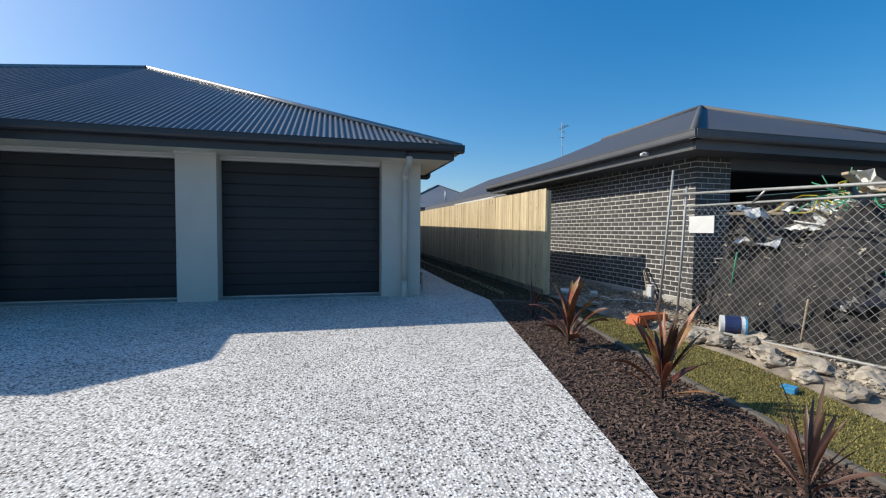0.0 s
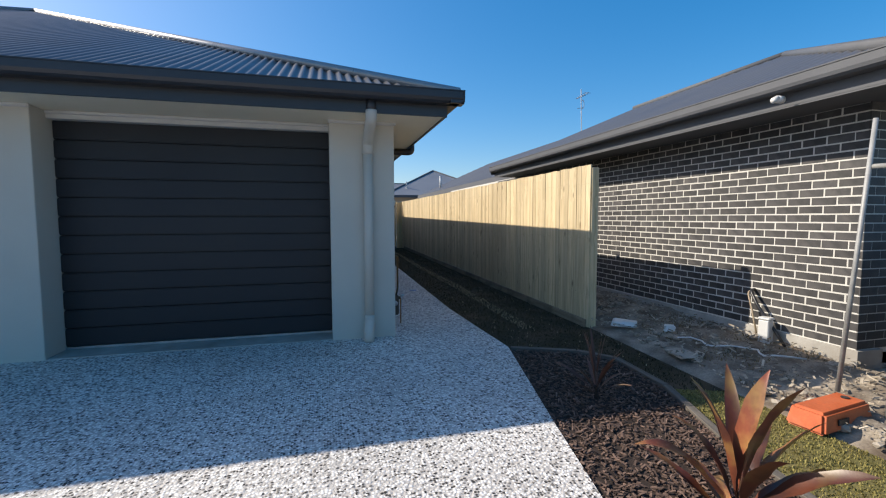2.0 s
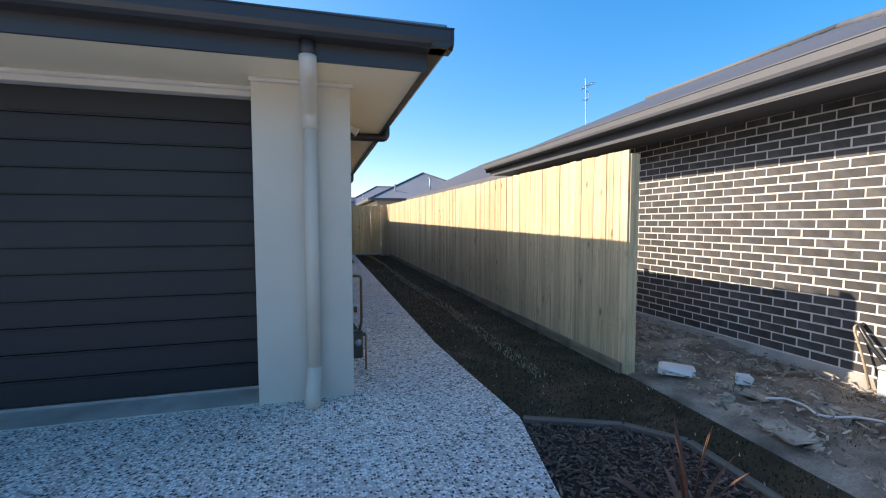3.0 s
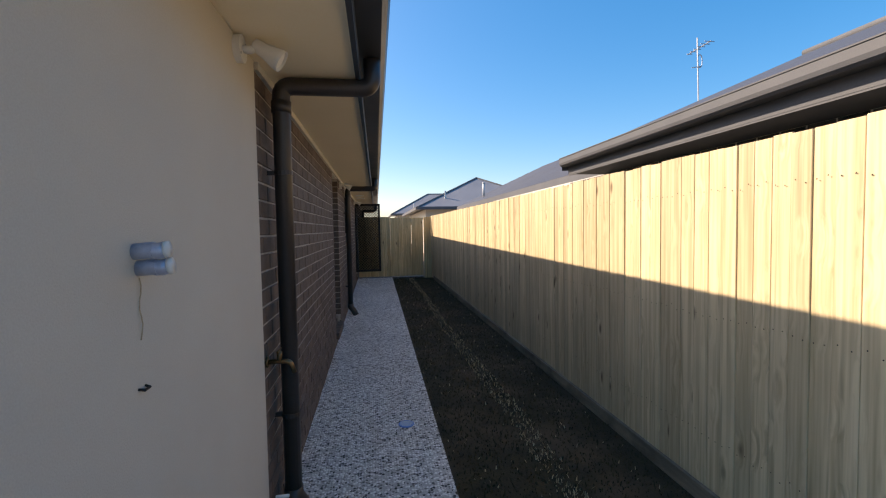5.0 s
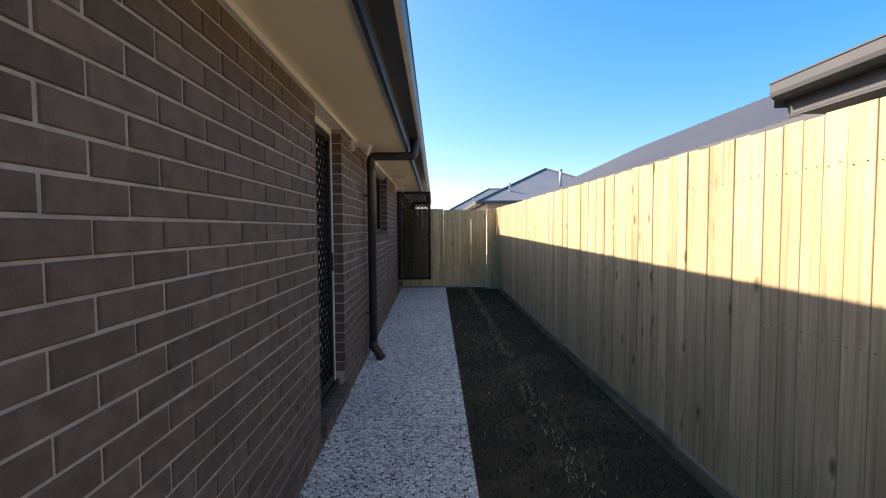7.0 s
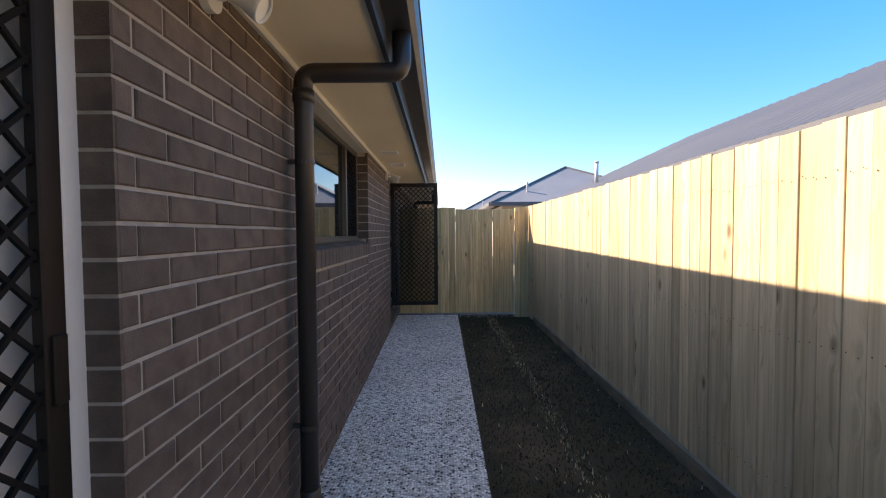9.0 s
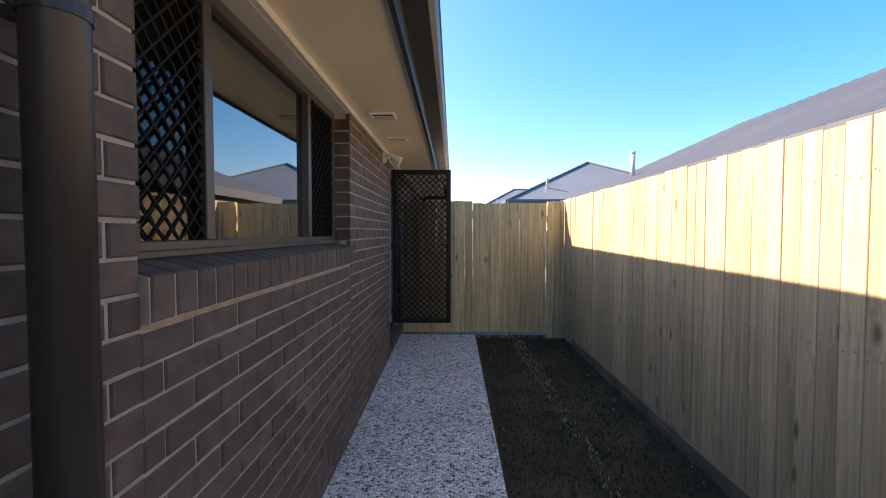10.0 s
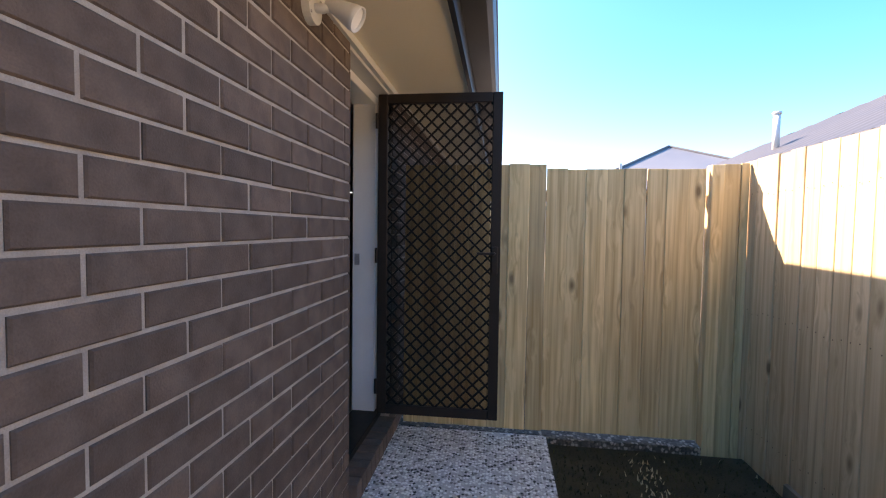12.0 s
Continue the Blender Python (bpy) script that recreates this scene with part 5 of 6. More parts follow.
def scatter(name, poly, n, maker, mat, label, cat, seed, ymin=-8.5, ymax=13.0):
    rng = random.Random(seed)
    xs, ys = [p[0] for p in poly], [p[1] for p in poly]
    verts, faces = [], []
    done = 0
    while done < n:
        x, y = rng.uniform(min(xs), max(xs)), rng.uniform(max(ymin, min(ys)), min(ymax, max(ys)))
        if not inside(poly, x, y):
            continue
        maker(rng, x, y, verts, faces)
        done += 1
    ob = mesh_object(name, verts, faces, mat)
    return tagged(ob, label, cat, "", "stuff")


def chip(rng, x, y, verts, faces):
    l, w, h = rng.uniform(0.012, 0.05), rng.uniform(0.006, 0.016), rng.uniform(0.003, 0.009)
    a, tilt = rng.uniform(0, math.pi), rng.uniform(-0.5, 0.5)
    c, s = math.cos(a), math.sin(a)
    z = gz(y) - 0.02 + rng.uniform(0.0, 0.018)
    k = len(verts)
    for dz in (-h / 2, h / 2):
        for u, v in ((-l / 2, -w / 2), (l / 2, -w * 0.3), (l / 2, w / 2), (-l / 2, w * 0.4)):
            verts.append((x + u * c - v * s, y + u * s + v * c, z + dz + u * tilt))
    faces += [(k, k + 3, k + 2, k + 1), (k + 4, k + 5, k + 6, k + 7), (k, k + 1, k + 5, k + 4), (k + 1, k + 2, k + 6, k + 5), (k + 2, k + 3, k + 7, k + 6), (k + 3, k, k + 4, k + 7)]


scatter("bark_mulch", MULCH, 15000, chip, M_CHIP, "loose dark brown bark chips", "mulch", 6)


def blade(h0, h1, base):
    def make(rng, x, y, verts, faces):
        h, a, w = rng.uniform(h0, h1), rng.uniform(0, 6.283), rng.uniform(0.003, 0.006)
        lean = rng.uniform(0.1, 0.9) * h
        z = gz(y) + base
        k = len(verts)
        ca, sa = math.cos(a), math.sin(a)
        verts += [(x - sa * w, y + ca * w, z), (x + sa * w, y - ca * w, z), (x + ca * lean * 0.4 + sa * w * 0.6, y + sa * lean * 0.4 - ca * w * 0.6, z + h * 0.6), (x + ca * lean, y + sa * lean, z + h)]
        faces += [(k, k + 1, k + 2), (k, k + 2, k + 3)]
    return make


scatter("verge_grass", GRASS, 42000, blade(0.006, 0.020, -0.022), M_BLADE, "short yellow-green turf blades", "grass", 9, -8.0)
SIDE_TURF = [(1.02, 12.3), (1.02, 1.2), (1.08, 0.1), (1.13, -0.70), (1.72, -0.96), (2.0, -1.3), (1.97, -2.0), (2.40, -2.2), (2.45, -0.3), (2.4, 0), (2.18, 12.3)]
scatter("side_grass", SIDE_TURF, 30000, blade(0.008, 0.026, -0.037), M_BLADE_SIDE, "thin short turf, colour darkened for the shade of the house", "grass", 10)


M_STRAW = material("dry_turf_straw", (0.56, 0.48, 0.32), (0.34, 0.28, 0.17), 5, 0.9, fine=60, bump=0.0, island=True, vary=0.4)
scatter("dry_turf_seam", [(1.46, 12.2), (1.60, 12.2), (1.66, 9.0), (1.67, 6.0), (1.78, 3.0), (1.76, 0.0), (1.60, 0.0), (1.60, 3.2), (1.52, 6.0), (1.55, 9.2)], 1900, blade(0.010, 0.032, -0.030), M_STRAW, "dry straw along a turf joint", "grass", 18)
scatter("dry_turf_bits", SIDE_TURF, 600, blade(0.010, 0.030, -0.030), M_STRAW, "loose dry straw on the shaded turf", "grass", 19)


def edging():
    e = thing("garden_edging", "flush weathered timber edging between mulch and turf", "edging", (0, 0, 0), "", "structure")
    P = [(1.74, -1.0), (1.99, -1.3), (1.96, -2.0), (1.69, -2.8), (1.56, -3.6), (1.37, -4.9), (1.34, -5.4), (1.23, -6.1), (0.99, -7.6), (0.61, -9.6)]
    P = [(1.12, -0.73)] + P
    for (xa, ya), (xb, yb) in zip(P, P[1:]):
        L = math.hypot(xb - xa, yb - ya)
        b = part("board", box(0.004, L - 0.004, -0.03, 0.03, -0.08, 0.0, 0.004), M_EDGE, e)
        b.matrix_basis = Matrix.Translation((xa, ya, gz(ya) + 0.012)) @ Euler((0, math.asin((gz(ya) - gz(yb)) / L), math.atan2(yb - ya, xb - xa))).to_matrix().to_4x4()


M_EDGE = material("grey_weathered_timber", (0.16, 0.14, 0.115), (0.09, 0.078, 0.065), 5, 0.85, fine=80, bump=0.5, stretch=(0.5, 6, 6))
edging()


# ---------------------------------------------------------------- building site next door
def clod(bm, at, r, rng, flat=0.7):
    m = Matrix.Translation(at) @ Euler([rng.uniform(0, 6) for _ in range(3)]).to_matrix().to_4x4()
    res = bmesh.ops.create_icosphere(bm, subdivisions=3 if r > 0.055 else 1, radius=r)
    q = rng.uniform(0, 40)
    for v in res["verts"]:
        if r > 0.055:
            n = v.co / r
            v.co *= 1.0 + 0.45 * noise.noise(n * 1.7 + Vector((q, 0, 0))) + 0.16 * noise.noise(n * 5 + Vector((0, q, 0)))
        else:
            v.co *= rng.uniform(0.65, 1.2)
    bmesh.ops.transform(bm, matrix=m, verts=res["verts"])
    for v in res["verts"]:
        v.co.z = at[2] + (v.co.z - at[2]) * flat


def site_rough():
    """Rutted dirt beside the neighbouring wall, with clods and scraps."""
    rng = random.Random(31)
    verts, faces = [], []
    nx, ny = 50, 150
    x0, x1, y0, y1 = 2.05, 4.06, -9.0, 3.0
    for j in range(ny + 1):
        for i in range(nx + 1):
            x, y = x0 + (x1 - x0) * i / nx, y0 + (y1 - y0) * j / ny
            lim = 2.42 if -4.6 < y < -2.4 else (2.15 if y < -4.6 else 2.5)
            if y > -2.4:
                lim = 2.38
            rise = max(0.0, min(1.0, (x - lim) / 0.35))
            h = 0.06 * noise.noise(Vector((x * 1.6, y * 1.6, 0))) + 0.04 * noise.noise(Vector((x * 5, y * 5, 3))) + 0.02 * noise.noise(Vector((x * 14, y * 14, 7))) + 0.045
            verts.append((x, y, gz(y) - 0.05 + rise * (h + 0.02) - (1 - rise) * 0.02))
    k = nx + 1
    for j in range(ny):
        for i in range(nx):
            faces.append((j * k + i, j * k + i + 1, (j + 1) * k + i + 1, (j + 1) * k + i))
    tagged(mesh_object("site_dirt", verts, faces, M_DIRT, smooth=True), "rough rutted sandy dirt beside the neighbouring house", "dirt", "", "structure")
    bm = bmesh.new()
    for _ in range(420):
        x, y = rng.uniform(2.5, 4.0), rng.uniform(-7.5, 2.5)
        if y > -2.2 and x < 2.6:
            continue
        r = rng.choice((0.015, 0.02, 0.03, 0.05)) * rng.uniform(0.7, 1.4)
        clod(bm, (x, y, gz(y) + 0.0 + r * 0.2), r, rng)
    tagged(finish("dirt_clods", bm, M_ROCK), "scattered clods and broken mortar", "rubble", "", "stuff")
    # larger lumps by the bed edge, one by one
    for _ in range(26):
        y = rng.uniform(-6.2, -3.4)
        x = 3.0 + 0.15 * rng.uniform(-1, 1) - (y + 3.4) * -0.12 + rng.uniform(-0.45, 0.5)
        r = rng.uniform(0.06, 0.16)
        bm = bmesh.new()
        clod(bm, (0, 0, 0), r, rng, 0.6)
        b = tagged(finish("broken_stone", bm, M_ROCK), "pale broken clay and mortar lump on the site", "stone", "rubble stones")
        b.location = (x, y, gz(y) + r * 0.25)
    scraps = ((2.80, -0.36, 0.27, 0.17, 0.07, M_PLASTIC, "crumpled pale foam scrap on the dirt"), (2.66, -1.42, 0.30, 0.20, 0.014, M_ROCK, "flat pale board offcut on the dirt"),
              (3.16, -0.70, 0.11, 0.09, 0.08, M_PLASTIC, "small white scrap on the dirt"), (3.0, -0.95, 0.20, 0.10, 0.02, M_ROCK, "flat pale mortar scrap on the dirt"),
              (3.3, -1.35, 0.13, 0.09, 0.03, M_ROCK, "flat pale mortar scrap on the dirt"))
    for x, y, a, b, h, mt, lab in scraps:
        bm = box(-a / 2, a / 2, -b / 2, b / 2, 0, h, min(h * 0.3, 0.01))
        for v in bm.verts:
            v.co += Vector((rng.uniform(-0.02, 0.02), rng.uniform(-0.02, 0.02), rng.uniform(0, 0.015)))
        o = tagged(finish("site_scrap", bm, mt), lab, "scrap", "site scraps")
        o.location = (x, y, gz(y) + 0.02)
        o.rotation_euler = (0, 0, rng.uniform(0, 3))
    c = thing("loose_cable", "pale loose cable lying on the dirt", "cable", (0, 0, 0))
    pts = [(2.95 + 0.10 * math.sin(i * 0.9) + i * 0.035, -1.05 - i * 0.06, gz(-1.5) + 0.075 + 0.01 * math.sin(i * 2.0)) for i in range(16)]
    part("cable", tube(pts, 0.008, 6), M_PLASTIC, c, smooth=True)


site_rough()


def litter(rng, x, y, verts, faces):
    k0 = len(verts)
    chip(rng, x, y, verts, faces)
    sc = rng.uniform(0.5, 1.7)
    lift = 0.05 + rng.uniform(0.0, 0.03)
    for i in range(k0, len(verts)):
        vx, vy, vz = verts[i]
        verts[i] = (x + (vx - x) * sc, y + (vy - y) * sc, gz(y) + lift + (vz - gz(y) + 0.01) * sc)


SITE = [(2.45, -2.3), (4.0, -2.3), (4.0, 2.6), (2.5, 2.6)]
SITE_SUN = [(2.5, -7.0), (3.9, -7.0), (3.9, -2.3), (2.5, -2.3)]
M_LITTER = material("mixed_site_litter", (0.46, 0.40, 0.31), (0.22, 0.18, 0.135), 5, 0.9, fine=60, bump=0.3, island=True, vary=0.6)
M_WEED = material("brown_weeds", (0.20, 0.15, 0.07), (0.11, 0.09, 0.04), 5, 0.9, fine=60, bump=0.0, island=True, vary=0.4)
scatter("site_litter", SITE, 1700, litter, M_LITTER, "scattered mortar crumbs and scraps on the dirt", "litter", 14)
scatter("site_litter_sunny", SITE_SUN, 1700, litter, M_LITTER, "scattered straw and mortar crumbs by the site fence", "litter", 15)
scatter("site_weeds", [(2.6, -2.2), (4.0, -2.2), (4.0, 0.2), (3.2, 0.6)], 2200, blade(0.012, 0.04, 0.0), M_WEED, "low brown weeds on the shaded dirt", "weeds", 16)


def service_box():
    s = thing("service_pit_box", "white plastic service box beside the brick wall", "service box", (3.93, -1.25, gz(-1.2) - 0.02), rz=12)
    part("body", box(-0.05, 0.05, -0.055, 0.055, 0, 0.27, 0.010), M_PLASTIC, s)
    part("lid", box(-0.056, 0.056, -0.061, 0.061, 0.271, 0.30, 0.010), M_PLASTIC, s)
    c = thing("black_conduit", "black flexible conduit out of the brick wall", "conduit", (0, 0, 0))
    part("hose", tube(bend([(4.08, -0.98, 0.52), (4.0, -0.99, 0.52), (3.96, -1.12, 0.36), (3.98, -1.25, 0.2), (3.96, -1.45, -0.02)], 0.05), 0.017, 8), M_BLACK, c, smooth=True)
    p = thing("orange_conduit", "pale orange conduit hanging from the brick wall", "conduit", (0, 0, 0))
    part("hose", tube(bend([(4.08, -0.93, 0.5), (4.01, -0.95, 0.49), (4.0, -1.02, 0.3), (3.99, -1.1, 0.02)], 0.05), 0.010, 8), M_SCRAP, p, smooth=True)


service_box()


def fence_foot(at, rz):
    b = thing("fence_foot_block", "orange plastic temporary-fence foot block", "fence foot", at, "fence feet", rz=rz)
    bm = box(-0.30, 0.30, -0.12, 0.12, 0, 0.14)
    for v in bm.verts:
        if v.co.z > 0.1:
            v.co.x *= 0.88
            v.co.y *= 0.82
    bmesh.ops.bevel(bm, geom=list(bm.edges), offset=0.018, segments=2, affect='EDGES')
    part("body", bm, M_ORANGE, b)
    # Black disc and strip stand in for the shade inside the block's holes.
    part("socket_shade", tube([(0.18, 0, 0.138), (0.18, 0, 0.147)], 0.026, 12), M_BLACK, b)
    part("grip_slot_shade", box(-0.14, -0.02, -0.1205, -0.112, 0.045, 0.085, 0.003), M_BLACK, b, "black strip for the shade in the hand slot")


fence_foot((2.62, -2.78, gz(-2.8) - 0.015), 8)


M_TUBE = material("dull_galvanised_tube", (0.40, 0.40, 0.385), (0.28, 0.28, 0.27), 9, 0.6, metal=0.3, fine=80, bump=0.15)
M_WIRE = material("dull_galvanised_wire", (0.26, 0.26, 0.26), (0.18, 0.18, 0.18), 6, 0.55, metal=0.5, fine=90, bump=0.1)


def temporary_fence():
    f = thing("temporary_fence", "galvanised temporary site fence with chain mesh", "fence", (0, 0, 0))
    part("post", tube([(2.93, -2.62, 0.06), (3.06, -2.67, 2.06)], 0.016, 12), M_TUBE, f, smooth=True)
    part("post", tube([(2.98, -2.90, -0.04), (3.11, -2.87, 1.81)], 0.016, 12), M_TUBE, f, smooth=True)
    part("top_rail", tube([(3.05, -2.66, 1.72), (3.13, -5.2, 1.635), (3.18, -7.4, 1.6)], 0.017, 12), M_TUBE, f, smooth=True)
    part("mid_rail", tube([(3.09, -2.87, 1.545), (3.13, -5.2, 1.535), (3.18, -7.4, 1.50)], 0.014, 12), M_TUBE, f, smooth=True)
    part("bottom_rail", tube([(2.80, -3.35, 0.02), (3.20, -5.1, 0.0), (3.55, -7.0, -0.04)], 0.016, 12), M_TUBE, f, smooth=True)
    part("brace", tube([(3.10, -3.85, 1.54), (3.09, -4.02, 1.68)], 0.012, 8), M_STEEL, f, smooth=True)
    hold = new("mesh_panel")
    hold.parent = f
    hold.matrix_basis = Matrix.Translation((3.02, -2.89, 0)) @ Euler((math.radians(0), math.radians(2.2), math.radians(2.0))).to_matrix().to_4x4()
    lattice(-4.6, -0.02, 0.06, 1.53, 0.092, 0.0038, 0.0038, hold, M_WIRE, "chain_mesh", "y")
    s = thing("fence_sign", "plain white notice board wired to the fence", "sign", (3.06, -3.18, 1.295), rz=2)
    part("board", box(-0.004, 0.004, -0.19, 0.19, -0.11, 0.11, 0.002), M_PLASTIC, s)


temporary_fence()


def rubble_heap():
    rng = random.Random(77)
    verts, faces = [], []
    nx, ny = 46, 60
    x0, x1, y0, y1 = 3.3, 6.2, -8.0, -2.6
    for j in range(ny + 1):
        for i in range(nx + 1):
            x, y = x0 + (x1 - x0) * i / nx, y0 + (y1 - y0) * j / ny
            a = math.sin(min(1, i / nx * 6.5) * math.pi * 0.5) ** 0.7 * min(1.0, (1 - j / ny) * 9.0, j / ny * 5 + 0.2)
            a *= min(1.0, max(0.0, (nx - i) / 6))
            h = 1.42 * a * (1 + 0.35 * noise.noise(Vector((x * 1.5, y * 1.5, 2)))) + 0.16 * noise.noise(Vector((x * 5, y * 5, 9))) * a + 0.07 * noise.noise(Vector((x * 13, y * 13, 5))) * a
            verts.append((x, y, gz(y) - 0.06 + max(0.0, h)))
    k = nx + 1
    for j in range(ny):
        for i in range(nx):
            faces.append((j * k + i, j * k + i + 1, (j + 1) * k + i + 1, (j + 1) * k + i))
    tagged(mesh_object("rubbish_heap", verts, faces, M_HEAP), "dark heap of building rubbish behind the site fence", "rubble", "", "stuff")

    def top(x, y):
        i = int((x - x0) / (x1 - x0) * nx)
        j = int((y - y0) / (y1 - y0) * ny)
        return verts[max(0, min(ny, j)) * k + max(0, min(nx, i))][2]

    def strip(name, n, lmin, lmax, w, h, mt, lab, cat, grp, zup=0.0):
        for _ in range(n):
            for _try in range(30):
                x, y = rng.uniform(3.45, 5.2), rng.uniform(-7.4, -3.1)
                if top(x, y) > 1.12:
                    break
            L = rng.uniform(lmin, lmax)
            bm = box(-L / 2, L / 2, -w / 2, w / 2, -h / 2, h / 2, min(w, h) * 0.15)
            o = tagged(finish(name, bm, mt), lab, cat, grp)
            o.location = (x, y, top(x, y) + 0.02 + zup)
            o.rotation_euler = (rng.uniform(-0.4, 0.4), rng.uniform(-0.45, 0.45), rng.uniform(0, 3.14))

    strip("timber_offcut", 46, 0.35, 1.1, 0.07, 0.035, M_SCRAP, "pale timber offcut thrown on the rubbish heap", "timber", "heap offcuts")
    strip("plaster_offcut", 16, 0.2, 0.5, 0.22, 0.012, M_PLASTIC, "white plasterboard offcut on the rubbish heap", "plasterboard", "heap plasterboard")
    for _ in range(34):      # crumpled sheets
        x, y = rng.uniform(3.4, 4.6), rng.uniform(-6.6, -3.1)
        high = top(x, y) > 1.1
        bm = bmesh.new()
        bmesh.ops.create_grid(bm, x_segments=7, y_segments=7, size=rng.uniform(0.12, 0.26))
        q = rng.uniform(0, 50)
        for v in bm.verts:
            v.co.z = 0.12 * noise.noise(Vector((v.co.x * 7 + q, v.co.y * 7, q))) + 0.05 * noise.noise(Vector((v.co.x * 20, v.co.y * 20 + q, 1)))
        dark = rng.random() < (0.6 if high else 0.9)
        o = tagged(finish("plastic_sheet", bm, M_BLACK if dark else M_PLASTIC, smooth=False), "crumpled black plastic sheet on the rubbish heap" if dark else "crumpled white plastic sheet on the rubbish heap", "plastic sheet", "heap sheets")
        o.location = (x, y, top(x, y) + 0.05)
        o.rotation_euler = (rng.uniform(-0.6, 0.6), rng.uniform(-1.0, 0.2), rng.uniform(0, 3))
    for _ in range(46):      # black sheeting down the face of the heap
        x, y = rng.uniform(3.34, 3.7), rng.uniform(-7.2, -2.9)
        bm = bmesh.new()
        bmesh.ops.create_grid(bm, x_segments=8, y_segments=8, size=rng.uniform(0.10, 0.24))
        q = rng.uniform(0, 50)
        for v in bm.verts:
            v.co.z = 0.13 * noise.noise(Vector((v.co.x * 8 + q, v.co.y * 8, q))) + 0.06 * noise.noise(Vector((v.co.x * 22, v.co.y * 22 + q, 1)))
        o = tagged(finish("plastic_sheet", bm, M_BLACK), "crumpled black plastic sheet on the rubbish heap", "plastic sheet", "heap sheets")
        o.location = (x, y, max(0.12, top(x, y) * rng.uniform(0.5, 1.0)))
        o.rotation_euler = (rng.uniform(-0.5, 0.5), rng.uniform(-1.5, -0.6), rng.uniform(-0.5, 0.5))
    bits_v, bits_f = [], []
    for _ in range(1500):
        x, y = rng.uniform(3.35, 4.6), rng.uniform(-7.4, -2.8)
        z0 = top(x, y)
        if z0 < 0.1 or (z0 < 0.9 and rng.random() < 0.6):
            continue
        n0 = len(bits_v)
        chip(rng, x, y, bits_v, bits_f)
        sc = rng.uniform(0.8, 3.2)
        for i in range(n0, len(bits_v)):
            vx, vy, vz = bits_v[i]
            bits_v[i] = (x + (vx - x) * sc, y + (vy - y) * sc, z0 + 0.02 + (vz - gz(y)) * sc)
    tagged(mesh_object("heap_bits", bits_v, bits_f, M_LITTER), "small torn scraps strewn over the rubbish heap", "litter", "", "stuff")
    for mt, lab, cx, cy, n, c in ((M_GREEN, "tangle of green plastic netting on the rubbish heap", 4.1, -4.95, 44, "netting"), (M_GREEN, "tangle of green plastic strap on the rubbish heap", 4.15, -4.2, 22, "strap"),
                                  (M_YELLOW, "tangled yellow plastic strap on the rubbish heap", 3.9, -4.15, 7, "strap")):
        t = thing("strap_tangle", lab, c, (cx, cy, top(cx, cy) + 0.06))
        for _ in range(n):
            p = Vector((rng.uniform(-0.2, 0.2), rng.uniform(-0.35, 0.35), rng.uniform(0, 0.15)))
            d = Vector((rng.uniform(-1, 1), rng.uniform(-1, 1), rng.uniform(-0.2, 0.5)))
            pts = [p.copy()]
            for _k in range(7):
                d = (d + Vector((rng.uniform(-0.7, 0.7), rng.uniform(-0.7, 0.7), rng.uniform(-0.6, 0.4)))).normalized()
                p = p + d * 0.07
                p.z = max(p.z, -0.05)
                pts.append(p.copy())
            part("strand", tube(pts, 0.007, 5), mt, t)
    for x, y, z0, L, mt in ((3.35, -3.45, 0.85, 0.5, M_GREEN), (3.30, -4.35, 0.4, 0.7, M_SCRAP), (3.5, -4.9, 0.45, 0.6, M_GREEN)):
        o = tagged(finish("thin_stake", tube([(0, 0, 0), (0.05, 0.12, -L)], 0.011, 8), mt, smooth=True), "thin plastic stake leaning in the heap", "stake", "heap stakes")
        o.location = (x, y, max(top(x, y), z0) + 0.1)
    p = tagged(finish("concrete_panel", box(-0.02, 0.02, -0.28, 0.28, 0, 0.36, 0.006), M_ROCK), "pale concrete panel leaning by the pier", "panel")
    p.matrix_basis = pose(3.55, -3.15, gz(-3) + 0.0, 0, 28, 12)
    pl = tagged(finish("ground_plank", box(-0.05, 0.05, -0.75, 0.75, 0, 0.03, 0.004), M_SCRAP), "long pale timber plank on the dirt", "plank")
    pl.matrix_basis = pose(2.98, -4.2, gz(-4.2) + 0.05, 0.5, 0, -14)
    bk = thing("paint_bucket", "white and blue plastic paint bucket lying on its side", "bucket", (3.02, -3.72, gz(-3.7) + 0.16), rz=-42)
    bm = tube([(-0.13, 0, 0), (0.13, 0, 0)], 0.115, 20)
    part("shell", bm, M_PLASTIC, bk, smooth=False)
    part("label_band", tube([(-0.085, 0, 0), (0.075, 0, 0)], 0.1175, 20), M_DARKBLUE, bk, "dark blue printed label")
    part("rim", tube([(0.115, 0, 0), (0.135, 0, 0)], 0.123, 20), M_BLUE, bk, "blue rim")
    bx = thing("blue_carton", "small light blue carton on the verge", "carton", (2.06, -5.14, gz(-5.1) - 0.02), rz=25)
    part("body", box(-0.06, 0.06, -0.035, 0.035, 0, 0.045, 0.003), M_BLUE, bx)
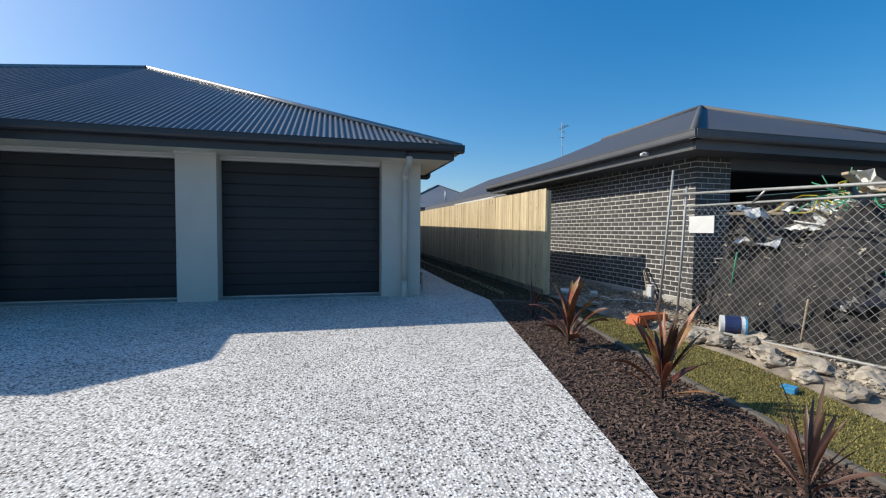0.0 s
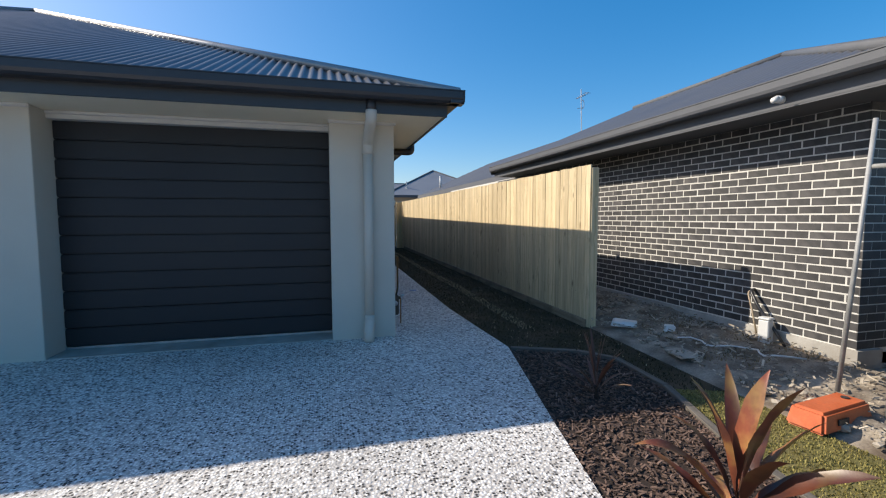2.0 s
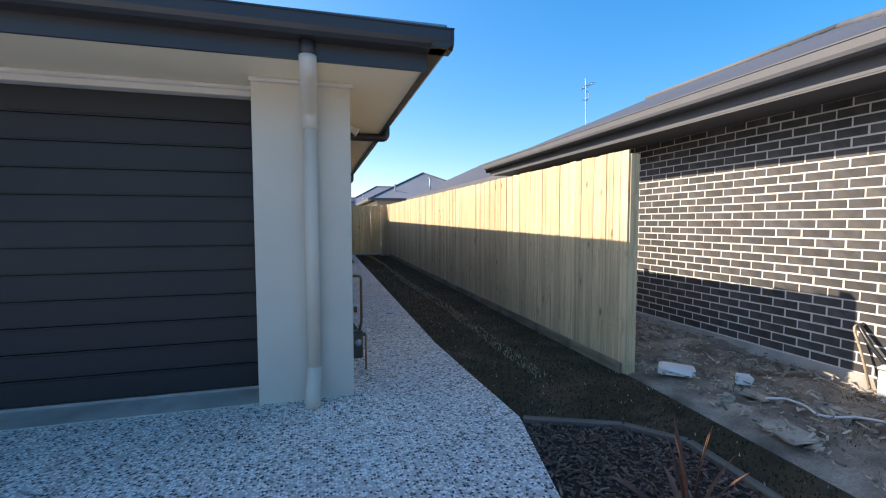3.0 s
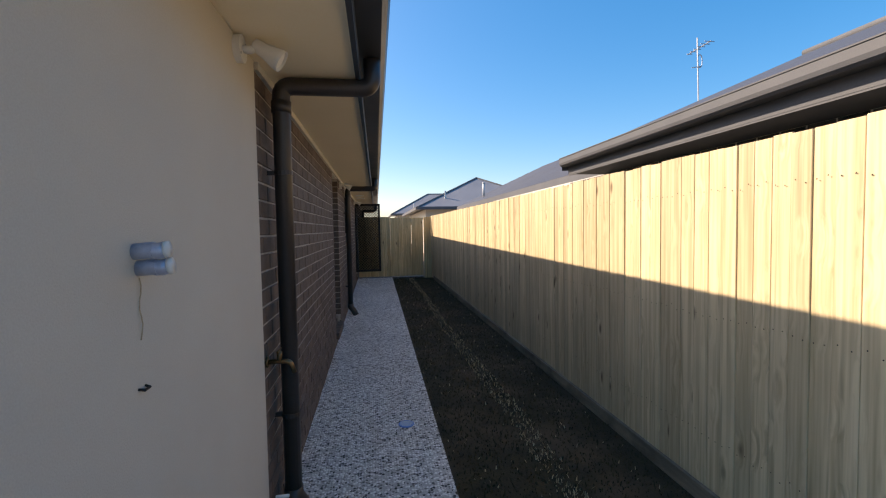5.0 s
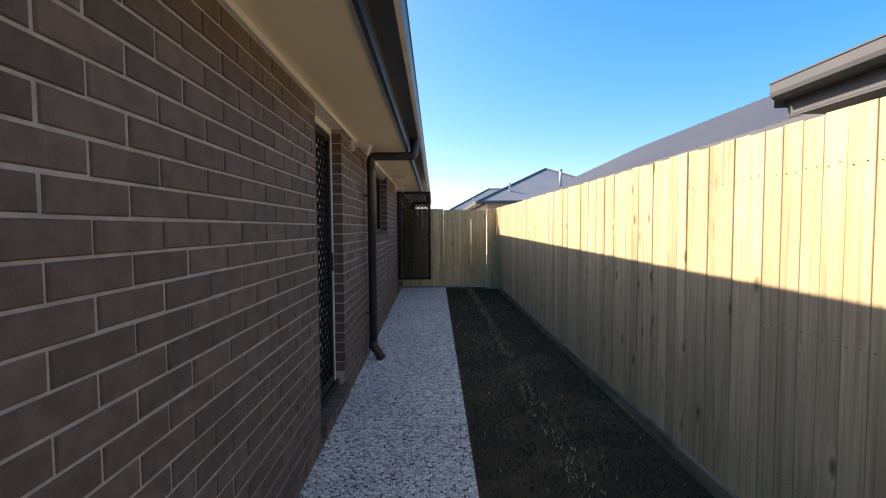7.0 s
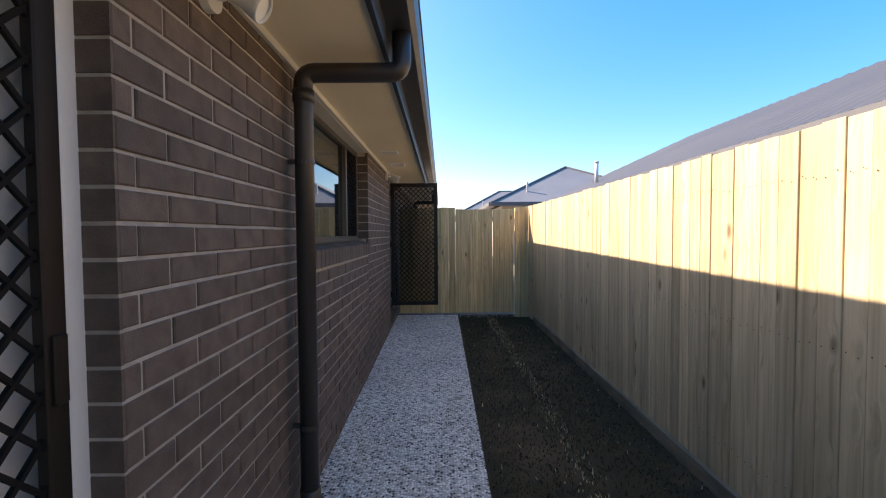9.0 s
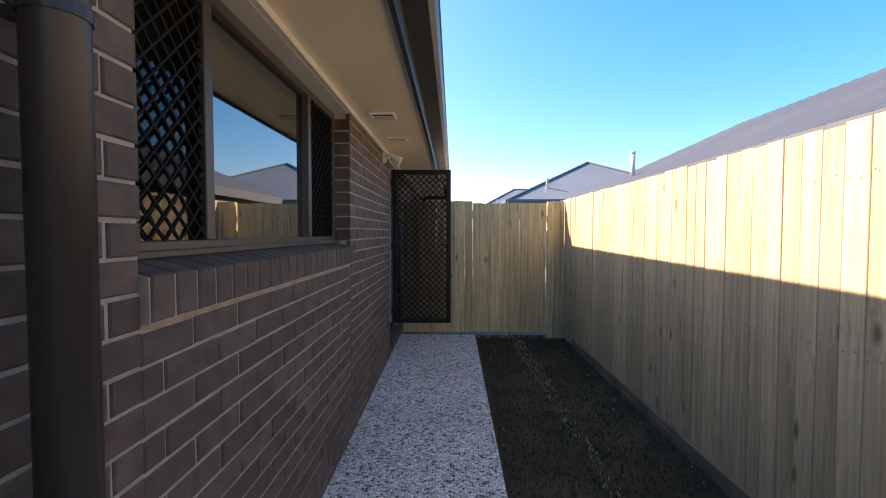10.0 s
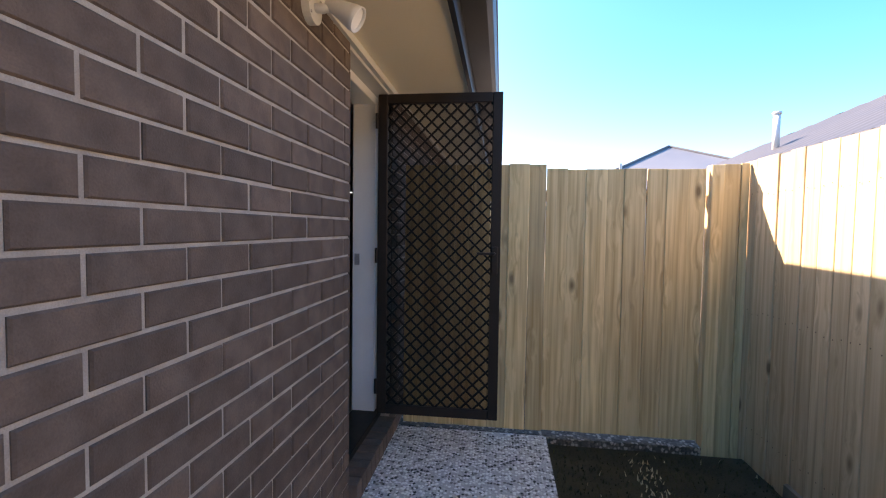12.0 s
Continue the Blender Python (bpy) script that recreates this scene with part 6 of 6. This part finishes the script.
    part("flap", box(-0.06, 0.06, 0.035, 0.065, 0.041, 0.045), M_BLUE, bx)


M_HEAP = material("mixed_dark_rubbish", (0.036, 0.032, 0.030), (0.010, 0.010, 0.010), 7, 0.85, fine=45, bump=1.0, dirt=(0.10, 0.09, 0.08), dirt_scale=7, dirt_amount=0.6, fine_amount=0.6)
M_DARKBLUE = material("dark_blue_label", (0.03, 0.05, 0.14), (0.02, 0.03, 0.09), 8, 0.4, fine=60, bump=0.05)
rubble_heap()

# ---------------------------------------------------------------- brickwork pieces (last)
SIDE_FIELDS = ((SIDE_1, 1.572, D1[0], 3.424, 1.497, 0.0876, 0.253, lambda y, z: 0.9 < z < 2.2 and y < 4.6),
               (SIDE_2, D1[1], WIN[0], 6.662, 1.511, 0.0828, 0.248, lambda y, z: z > 0.4),
               (SIDE_4, WIN[1], D2[0], 10.230, 1.517, 0.0812, 0.2408, lambda y, z: z > 0.3),
               (SIDE_5, D2[1], WALL_BACK, 10.230, 1.517, 0.0812, 0.2408, lambda y, z: False))
for ob, a, b, ph, zl, pitch, step, sel in SIDE_FIELDS:
    brick_field(ob, 0.0, 1, a + 0.001, b, gz(a) - 0.02, Z_SOF - 0.002, ph, zl, pitch, M_BRICK, M_BRICK_JOINED, sel, length=step - 0.01)
brick_field(SIDE_3, 0.0, 1, WIN[0], WIN[1], gz(8) - 0.02, 1.358, 8.197, 1.260, 0.083, M_BRICK, M_BRICK_JOINED, lambda y, z: z > 0.6, length=0.238)
for ob, op in ((STEP_1, D1), (STEP_2, D2)):
    brick_field(ob, 0.0, 1, op[0], op[1], gz(op[0]) - 0.02, op[2] - 0.12, 6.662, 1.511, 0.0828, M_BRICK, M_BRICK_JOINED, lambda y, z: True, length=0.238)
brick_field(NWALL, NX, -1, NY, 7.0, 0.105, 2.404, NY, 0.105, 0.0855, M_NBRICK, M_NBRICK_JOINED, lambda y, z: y < 0.9 and z > 0.1, length=0.2295, height=0.075, gap=0.0105, proud=0.0025)
